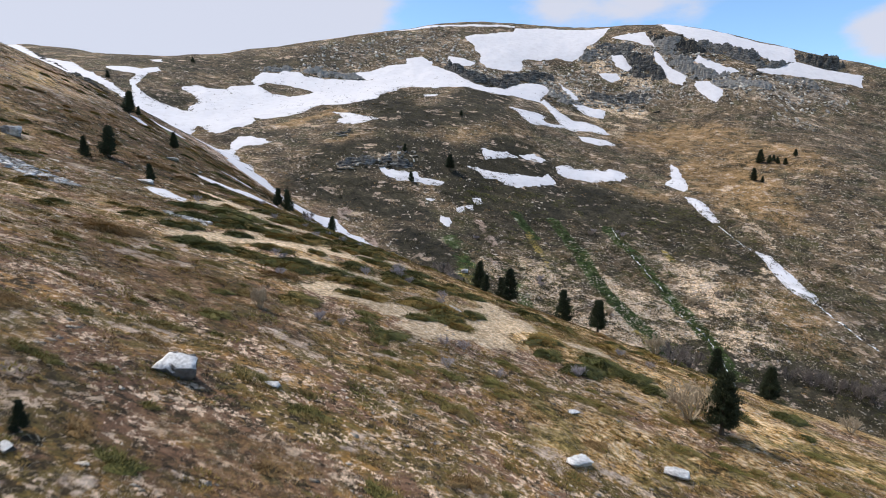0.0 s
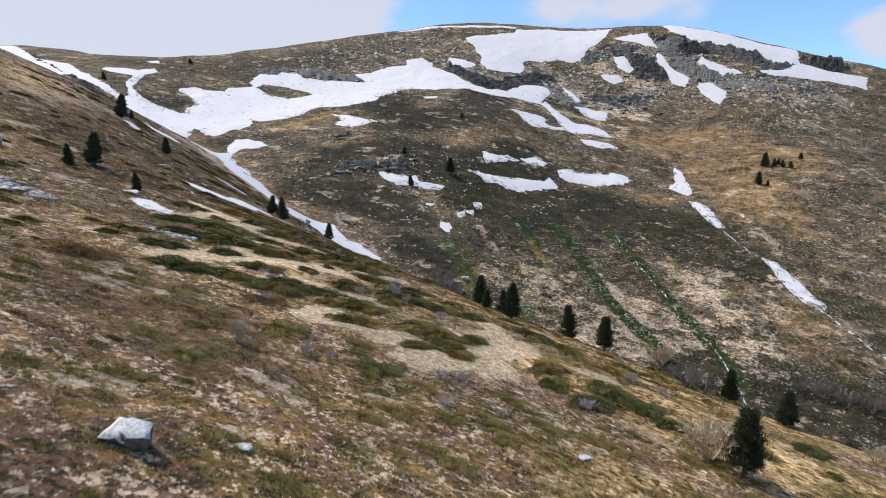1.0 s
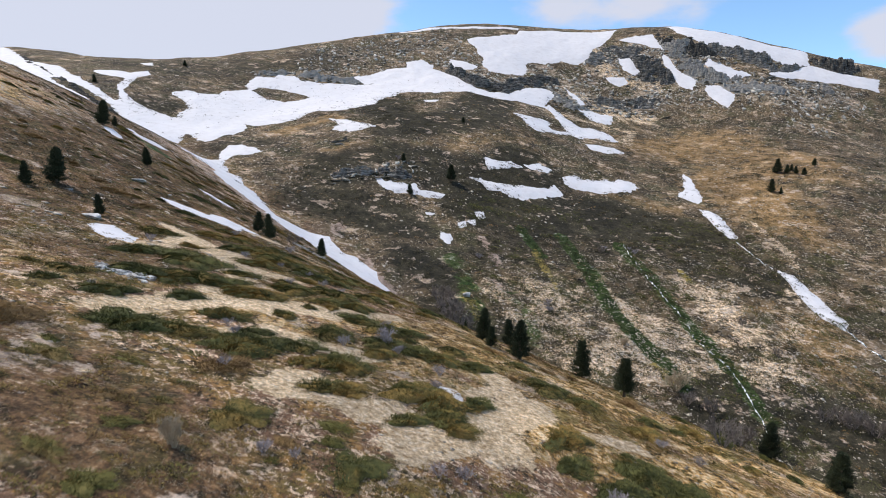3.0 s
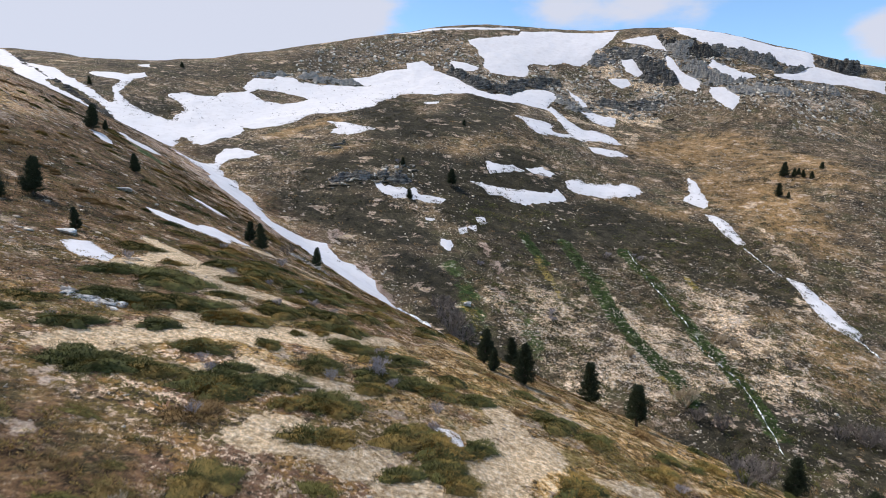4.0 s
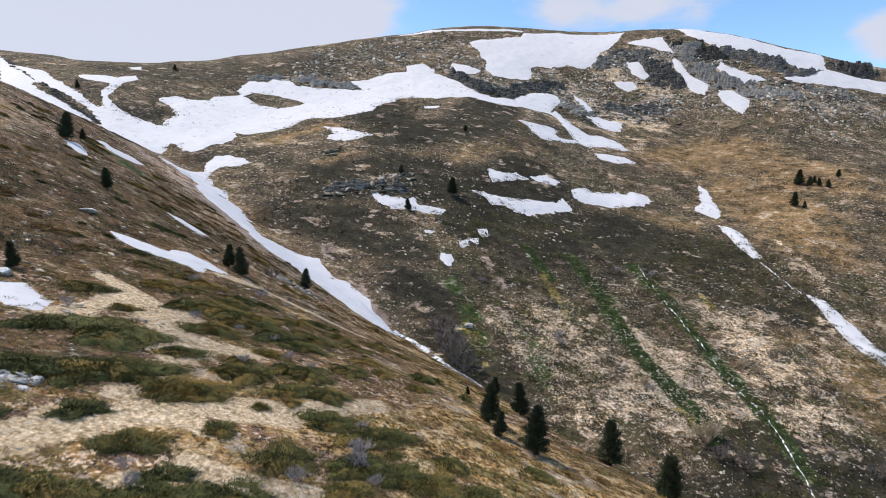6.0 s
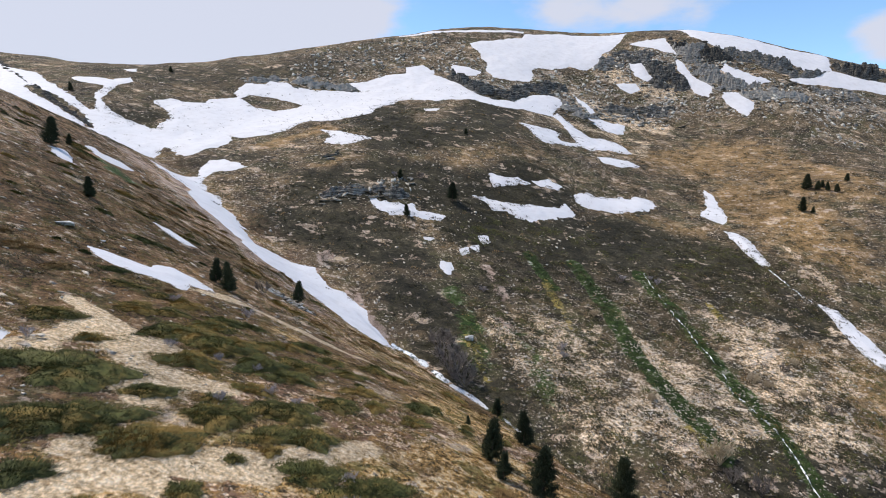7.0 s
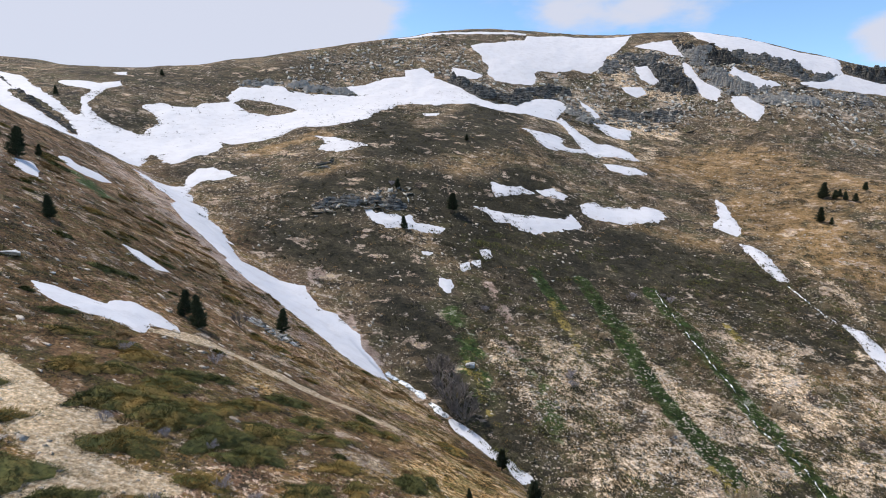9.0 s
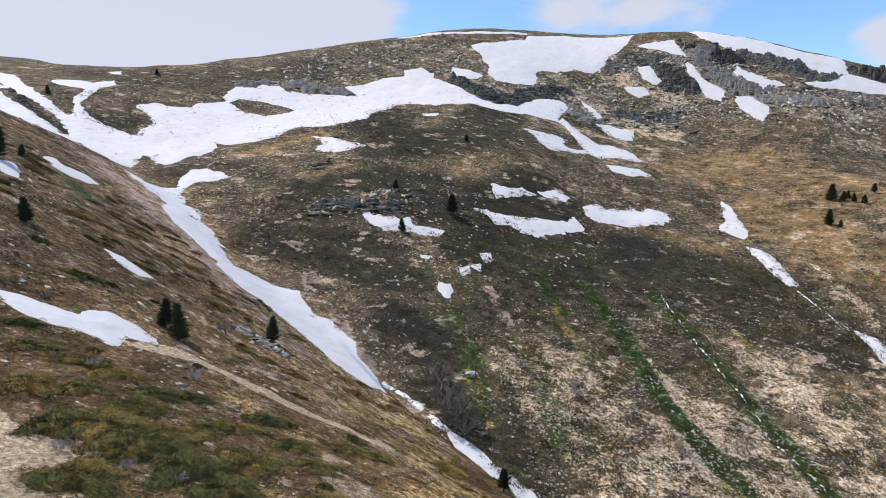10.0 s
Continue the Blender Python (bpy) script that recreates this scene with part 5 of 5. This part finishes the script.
        n = ((n ^ (n >> 13)) * 1274126177) & 0xFFFFFFFF
        return ((n ^ (n >> 16)) & 0xFFFF) / 65535.0

    for dx in (-1, 0, 1):
        for dy in (-1, 0, 1):
            a, b = ix + dx, iy + dy
            d = np.hypot(a + h(a, b, 1) - x, b + h(a, b, 2) - y)
            nearer = d < first
            second = np.where(nearer, first, np.minimum(second, d))
            value = np.where(nearer, h(a, b, 3), value)
            first = np.minimum(first, d)
    return value, second - first


def build_outcrop(points, width, height, number, pale, label, seed):
    """Broken ledges along a line: a stepped rock face with loose blocks."""
    rng = np.random.RandomState(seed)
    x0, y0 = points[0]
    z0 = float(ground(x0, y0))
    crag = tagged(new("rock_outcrop"), label, "rock outcrop", "outcrops on the mountain")
    crag.location = (x0, y0, z0)
    seg = np.array(points)
    lo, hi = seg.min(0) - width * 1.6, seg.max(0) + width * 1.6
    step = 0.25 if width < 4 else 0.45
    xs, ys = np.arange(lo[0], hi[0], step), np.arange(lo[1], hi[1], step)
    gx, gy = np.meshgrid(xs, ys)
    d = reach(points, gx, gy) + width * (1.3 * fbm(gx / width, gy / (width * 0.7), 3, seed) + 0.7 * fbm(gx / 6, gy / 2, 2, seed + 7))
    body = 1 - smooth(width * 0.25, width * 0.95, d)
    body = body * smooth(-0.16, -0.04, fbm(gx / 6, gy / 3.5, 3, seed + 9))
    drifts = [ring for _, _, *rings in SNOWFIELDS for ring in rings if max(p[0] for p in ring) > lo[0] and min(p[0] for p in ring) < hi[0] and max(p[1] for p in ring) > lo[1] and min(p[1] for p in ring) < hi[1]]
    if drifts:
        body = body * smooth(-0.6, 1.4, inside(drifts, gx, gy))
    base, bed = ground(gx, gy), float(np.clip(height * 0.5, 0.6, 1.5))
    c, q = math.cos(0.5), math.sin(0.5)
    ux, uy = (gx * c + gy * q) * 0.5 + 2.0 * fbm(gx / 5, gy / 5, 2, seed + 5), (gy * c - gx * q) * 1.5 + 2.0 * fbm(gx / 5, gy / 5, 2, seed + 6)
    big, crack = joints(ux, uy, float(np.clip(height * 1.5, 2.5, 7.0)), seed)
    small, chip = joints(ux, uy, float(np.clip(height * 0.55, 1.1, 2.6)), seed + 40)
    tall = base + height * body * (0.45 + 0.8 * big + 0.2 * small + 1.2 * fbm(gx / 7, gy / 5, 4, seed + 3) - 0.5 * (1 - smooth(0.0, 0.22, crack)) - 0.22 * (1 - smooth(0.0, 0.25, chip)))
    level = tall / bed + 0.16 * gx / bed + 2.6 * fbm(gx / 9, gy / 7, 3, seed + 4)
    ledge = tall + bed * 0.8 * (smooth(0.60, 0.86, level - np.floor(level)) - (level - np.floor(level)))
    zs = np.where(body > 0.04, base + (ledge - base) * np.minimum(1, body * 4), base) - 0.5 * (1 - smooth(0.0, 0.25, body)) - z0
    keep = np.maximum.reduce([body[:-1, :-1], body[1:, :-1], body[:-1, 1:], body[1:, 1:]]) > 0.02
    me, _ = sheet("rock_face", xs - x0, ys - y0, zs, keep, GREY_ROCK if pale > 0.7 else DARK_ROCK)
    me.shade_flat()
    part("rock_face", me, crag)
    for k in range(number):
        t = rng.uniform(0, len(seg) - 1)
        j = min(int(t), len(seg) - 2)
        p = seg[j] + (seg[j + 1] - seg[j]) * (t - j) + rng.normal(size=2) * width * [0.75, 0.8] - [0, width * 0.4]
        if drifts and inside(drifts, np.array([p[0]]), np.array([p[1]]))[0] < 0.6:
            continue
        s = (0.62 + 0.18 * height) * (0.6 + 1.5 * rng.uniform(0, 1) ** 2.5)
        ob = part("block", (PALE_BLOCKS if rng.uniform() < pale else BLOCK_MESHES)[k % 7], crag)
        ob.matrix_basis = Matrix.Translation((p[0] - x0, p[1] - y0, float(ground(*p)) - z0 + s * 0.15)) @ Euler((rng.uniform(-0.25, 0.25), rng.uniform(-0.2, 0.3), rng.uniform(-0.5, 0.5))).to_matrix().to_4x4() @ Matrix.Diagonal((s * 2.0, s * 1.2, s * rng.uniform(0.5, 1.0), 1))


for i, (points, width, height, number, pale, label) in enumerate(OUTCROPS):
    build_outcrop(points, width, height, number, pale, label, 900 + i)


# ---- running water ----
def build_stream(name, points, width, label):
    pts = np.array(points, float)
    line = []
    for a, b in zip(pts, pts[1:]):
        n = max(2, int(np.hypot(*(b - a)) / 0.7))
        line += [a + (b - a) * k / n for k in range(n)]
    line = np.array(line)
    t = np.gradient(line, axis=0)
    nrm = np.stack([-t[:, 1], t[:, 0]], -1) / (np.linalg.norm(t, axis=1)[:, None] + 1e-9)
    s = np.arange(len(line)) * 0.7
    line = line + nrm * (1.1 * fbm(s / 6, s * 0, 3, 4) + 0.5 * fbm(s / 2, s * 0, 2, 6))[:, None]
    w = width * (0.55 + 1.5 * np.abs(fbm(s / 4, s * 0 + 5, 3, 14)) * 2)
    rows = [line + nrm * (w * k)[:, None] for k in (-1, -0.4, 0.4, 1)]
    verts = np.concatenate([np.stack([r[:, 0], r[:, 1], ground(r[:, 0], r[:, 1]) + lift + 0.9 * fbm(s / 1.1, s * 0 + 9, 2, 31)], -1) for r, lift in zip(rows, (-0.1, 0.16, 0.16, -0.1))])
    n = len(line)
    faces = [(r * n + k, r * n + k + 1, (r + 1) * n + k + 1, (r + 1) * n + k) for r in range(3) for k in range(n - 1)]
    tagged(new(name, tri_mesh(name, verts, np.array(faces), CASCADE if width > 0.5 else WATER, True)), label, "water", kind="structure")


build_stream("stream", [(57.8, 196.7), (59.6, 177.0), (61.8, 158.2), (61.2, 149.3), (62.7, 142.2), (64.0, 135.5), (63.8, 130.3), (63.0, 123.6), (62.7, 117.7), (62.6, 117.1)], 0.15, "narrow white stream running down the green seep")
build_stream("waterfall", [(-10.7, 151.4), (-8.1, 150.9), (-6.1, 149.6), (-4.0, 148.3), (-1.9, 146.0), (0.2, 143.9), (2.6, 142.5)], 0.95, "white cascade in the gully below the snow tongue")
build_stream("rill", [(96.7, 202.2), (99.4, 191.3), (102.0, 183.7)], 0.22, "thin white meltwater rill in a runnel")
build_stream("rill", [(104.3, 159.9), (105.7, 150.2), (107.8, 144.5), (110.0, 139.6)], 0.35, "thin white meltwater rill in a runnel")

# ---- small growth and stones, uncountable ----
def scatter(n, x0, x1, y0, y1, chance, rng):
    xs, ys = np.zeros(0), np.zeros(0)
    while len(xs) < n:
        x, y = rng.uniform(x0, x1, n), rng.uniform(y0, y1, n)
        ok = rng.uniform(0, 1, n) < chance(x, y)
        xs, ys = np.concatenate([xs, x[ok]]), np.concatenate([ys, y[ok]])
    return xs[:n], ys[:n]


def tuft(seed, blades, spread, rise):
    """Blades or sprigs leaning out of one root, of unit size."""
    rng = np.random.RandomState(seed)
    c = np.concatenate([rng.normal(size=(blades, 2)) * spread * 0.5, np.zeros((blades, 1))], 1)
    w = np.concatenate([c[:, :2] * 1.6 / spread + rng.normal(size=(blades, 2)) * 0.35, np.full((blades, 1), rise)], 1)
    v, f = sprays(c, w / np.linalg.norm(w, axis=1)[:, None], rng.uniform(0.5, 1.0, blades), rng, 0.07)
    return v, f


def strew(name, shapes, xs, ys, sizes, material, label, category, rng, sink=0.02, wide=1.0):
    verts, faces, base = [], [], 0
    pick = rng.randint(0, len(shapes), len(xs))
    for k, (v, f) in enumerate(shapes):
        idx = np.nonzero(pick == k)[0]
        if not len(idx):
            continue
        a = rng.normal(0, 0.5, len(idx)) + math.pi * rng.randint(0, 2, len(idx))
        ca, sa, s = np.cos(a), np.sin(a), sizes[idx]
        px = xs[idx][:, None] + s[:, None] * wide * (v[None, :, 0] * ca[:, None] - v[None, :, 1] * sa[:, None])
        py = ys[idx][:, None] + s[:, None] * wide * (v[None, :, 0] * sa[:, None] + v[None, :, 1] * ca[:, None])
        h = 0.15
        z0, zx, zy = ground(xs[idx], ys[idx]), ground(xs[idx] + h, ys[idx]), ground(xs[idx], ys[idx] + h)
        pz = z0[:, None] + (px - xs[idx][:, None]) * ((zx - z0) / h)[:, None] + (py - ys[idx][:, None]) * ((zy - z0) / h)[:, None] + s[:, None] * (v[None, :, 2] - sink)
        verts.append(np.stack([px, py, pz], -1).reshape(-1, 3))
        faces.append((f[None] + (np.arange(len(idx)) * len(v))[:, None, None] + base).reshape(-1, f.shape[1]))
        base += len(idx) * len(v)
    tagged(new(name, tri_mesh(name, np.concatenate(verts), np.concatenate(faces), material)), label, category, kind="stuff")


def on_spur(x, y):
    return 1 - land(x, y)[1]


def mound(seed, sprigs):
    """A small cushion of unit width: lumpy dome with short sprigs."""
    rng = np.random.RandomState(seed)
    k = 8
    verts = [(0, 0, 0.13)]
    for r, z in ((0.28, 0.14), (0.5, -0.05)):
        for i in range(k):
            a = 2 * math.pi * (i + 0.5 * (r > 0.4)) / k
            q = r * rng.uniform(0.55, 1.4)
            verts.append((1.5 * q * math.cos(a) + 0.3 * q * math.sin(2 * a + seed), 0.75 * q * math.sin(a), z * rng.uniform(0.3, 1.2)))
    faces = [(0, 1 + i, 1 + (i + 1) % k) for i in range(k)]
    for i in range(k):
        j = (i + 1) % k
        faces += [(1 + i, 1 + k + i, 1 + j), (1 + j, 1 + k + i, 1 + k + j)]
    verts, faces = np.array(verts), np.array(faces)
    if sprigs > 20:
        verts, faces = np.zeros((0, 3)), np.zeros((0, 3), int)
    if sprigs:
        t, u = rng.uniform(0, 6.28, sprigs), np.sqrt(rng.uniform(0, 1, sprigs)) * 0.5
        c = np.stack([1.45 * u * np.cos(t), 0.9 * u * np.sin(t), 0.15 * np.sqrt(np.clip(1 - (u / 0.52) ** 2, 0, 1))], -1)
        w = c * [1.4, 1.4, 1.0] + [0, 0, 0.28] + rng.normal(size=(sprigs, 3)) * 0.25
        v, f = sprays(c, w / np.linalg.norm(w, axis=1)[:, None], rng.uniform(0.10, 0.24, sprigs) * (1.35 if sprigs < 40 else 1.0), rng, 0.30 if sprigs < 40 else 0.18, 0.4)
        faces = np.concatenate([faces, f + len(verts)])
        verts = np.concatenate([verts, v])
    return verts, faces


rng = np.random.RandomState(21)
GRASS = [tuft(200 + i, 11, 0.9, 0.5) for i in range(6)]
CUSHION = [mound(220 + i, 72) for i in range(6)]
LUMP = [mound(240 + i, 24) for i in range(6)]


def near_chance(scale, seed, bare):
    return lambda x, y: on_spur(x, y) * np.clip(0.45 + 2.6 * fbm(x / scale, y / scale, 3, seed) + bare * cover("tan", x, y), 0, 1) * np.clip(1.4 - y / 90, 0.2, 1)


def far_chance(scale, seed, **likes):
    return lambda x, y: (1 - on_spur(x, y)) * np.clip(0.30 + 2.2 * fbm(x / scale, y / scale, 3, seed) + sum(k * cover(n, x, y) for n, k in likes.items()), 0, 1)


x, y = scatter(30000, -45, 34, 12, 85, near_chance(3, 44, 0.8), rng)
strew("dead_grass", GRASS, x, y, rng.uniform(0.07, 0.17, len(x)), STRAW, "pale dead grass tufts between the low shrubs", "grass", rng)
x, y = scatter(3300, -48, 36, 12, 95, near_chance(4, 54, -1.2), rng)
strew("olive_heath", CUSHION, x, y, 0.25 + 0.7 * rng.uniform(0, 1, len(x)) ** 2, JUNIPER, "olive-green dwarf shrubs covering the near hillside", "heath", rng, wide=1.15)
x, y = scatter(3600, -60, 36, 12, 125, near_chance(5, 64, -1.2), rng)
strew("russet_heath", CUSHION, x, y, 0.2 + 0.6 * rng.uniform(0, 1, len(x)) ** 2, RUSSET, "russet-brown dwarf heath covering the near hillside", "heath", rng, wide=1.15)
SPRIGS = [mound(260 + i, 46) for i in range(6)]
for name, number, seed, material, label in (
    ("olive_undergrowth", 4200, 74, JUNIPER, "olive-green dwarf shrubs on the hillside above the gully"),
    ("russet_undergrowth", 4600, 75, RUSSET, "russet-brown dwarf heath on the hillside above the gully"),
    ("dark_heath", 1500, 76, HEATHER, "dark brown dwarf heath on the hillside above the gully"),
):
    x, y = scatter(number, -80, 30, 56, 160, lambda x, y: on_spur(x, y) * np.clip(0.4 + 2.4 * fbm(x / 7, y / 7, 3, seed) - cover("tan", x, y), 0, 1) * (inside(DRIFTS, x, y) > 0.5), rng)
    strew(name, SPRIGS, x, y, rng.uniform(0.3, 0.95, len(x)), material, label, "heath", rng, wide=1.3)
x, y = scatter(13000, -150, 230, 105, 340, far_chance(12, 84, heath=0.3, pale=-0.25, ochre=-0.1, green=-0.3), rng)
strew("mountain_heath", LUMP, x, y, 0.4 + 1.3 * rng.uniform(0, 1, len(x)) ** 2, HEATHER, "dark dwarf shrubs dotted over the mountain slope", "heath", rng, wide=1.2)
x, y = scatter(2200, -60, 230, 105, 300, far_chance(9, 86, heath=-0.2, ochre=0.3, pale=0.1), rng)
strew("mountain_grass", LUMP, x, y, rng.uniform(0.3, 1.0, len(x)), RUSSET, "russet grass tussocks on the mountain slope", "grass", rng, wide=1.2)
x, y = scatter(1600, 8, 125, 100, 200, far_chance(7, 88, heath=0.2, green=-0.4), rng)
strew("dark_shrubs", CUSHION, x, y, 0.6 + 1.3 * rng.uniform(0, 1, len(x)) ** 2, HEATHER, "dark low shrubs among pale grass on the lower slope", "shrubs", rng, wide=1.25)
x, y = scatter(1300, 4, 125, 105, 215, far_chance(8, 89, heath=0.1, green=-0.3), rng)
strew("olive_shrubs", CUSHION, x, y, 0.6 + 1.5 * rng.uniform(0, 1, len(x)) ** 2, JUNIPER, "low olive-green juniper on the lower mountain slope", "shrubs", rng, wide=1.3)
x, y = scatter(2600, 0, 90, 105, 215, lambda x, y: (1 - on_spur(x, y)) * cover("green", x, y) ** 2, rng)
strew("green_herbs", LUMP, x, y, rng.uniform(0.3, 0.8, len(x)), HERB, "fresh green herbs along the seeps below the springs", "herbs", rng, wide=1.2)
x, y = scatter(17000, -150, 230, 120, 390, far_chance(15, 94, pale=0.2, rocky=0.3, heath=-0.2), rng)
strew("scattered_stones", CHIPS, x, y, 0.2 + 0.75 * rng.uniform(0, 1, len(x)) ** 3.5, SCREE, "pale stones strewn over the mountain slope", "stones", rng, 0.04, 1.25)
x, y = scatter(3600, -120, 300, 180, 430, lambda x, y: (1 - on_spur(x, y)) * cover("rocky", x, y) * (inside(FIELDS, x, y) > 0.8), rng)
strew("frost_shattered_rocks", BLOCKS, x, y, 0.5 + 1.9 * rng.uniform(0, 1, len(x)) ** 3, GREY_ROCK, "grey broken rocks below the ridge crags", "rocks", rng, -0.1)
x, y = scatter(10000, 12, 110, 105, 190, far_chance(6, 97, pale=0.75, heath=-0.2), rng)
strew("scree", CHIPS, x, y, 0.14 + 0.42 * rng.uniform(0, 1, len(x)) ** 2, SCREE, "pale scree between the green seeps on the lower slope", "scree", rng, -0.1)
x, y = scatter(700, -120, 0, 55, 190, lambda x, y: on_spur(x, y) * cover("rocky", x, y) ** 1.5, rng)
strew("stone_field", BLOCKS, x, y, 0.25 + 0.7 * rng.uniform(0, 1, len(x)) ** 2, PALE_GNEISS, "field of pale frost-broken stones on the brown hillside", "stones", rng, 0.05, 1.2)
x, y = scatter(9000, -70, 34, 12, 150, lambda x, y: on_spur(x, y) * np.clip(0.12 + 2 * fbm(x / 9, y / 9, 3, 104) + cover("rocky", x, y), 0, 1), rng)
strew("loose_stones", CHIPS, x, y, 0.05 + 0.3 * rng.uniform(0, 1, len(x)) ** 3, SCREE, "small pale stones lying in the dry turf", "stones", rng, 0.0, 1.2)
x, y = scatter(3800, -150, -15, 70, 250, lambda x, y: on_spur(x, y) * np.clip(0.25 + 2 * fbm(x / 12, y / 12, 3, 106), 0, 1) * (inside(DRIFTS, x, y) > 0.5), rng)
strew("hillside_stones", CHIPS, x, y, 0.15 + 0.75 * rng.uniform(0, 1, len(x)) ** 3, SCREE, "pale stones strewn over the brown hillside above the gully", "stones", rng, 0.0, 1.3)
x, y = scatter(3800, -150, -35, 80, 250, lambda x, y: on_spur(x, y) * np.clip(0.35 + 2.2 * fbm(x / 9, y / 9, 3, 108), 0, 1) * (inside(DRIFTS, x, y) > 0.5), rng)
strew("hillside_heath", SPRIGS, x, y, rng.uniform(0.4, 1.3, len(x)), HEATHER, "dark brown heath dotted over the upper hillside", "heath", rng, wide=1.3)
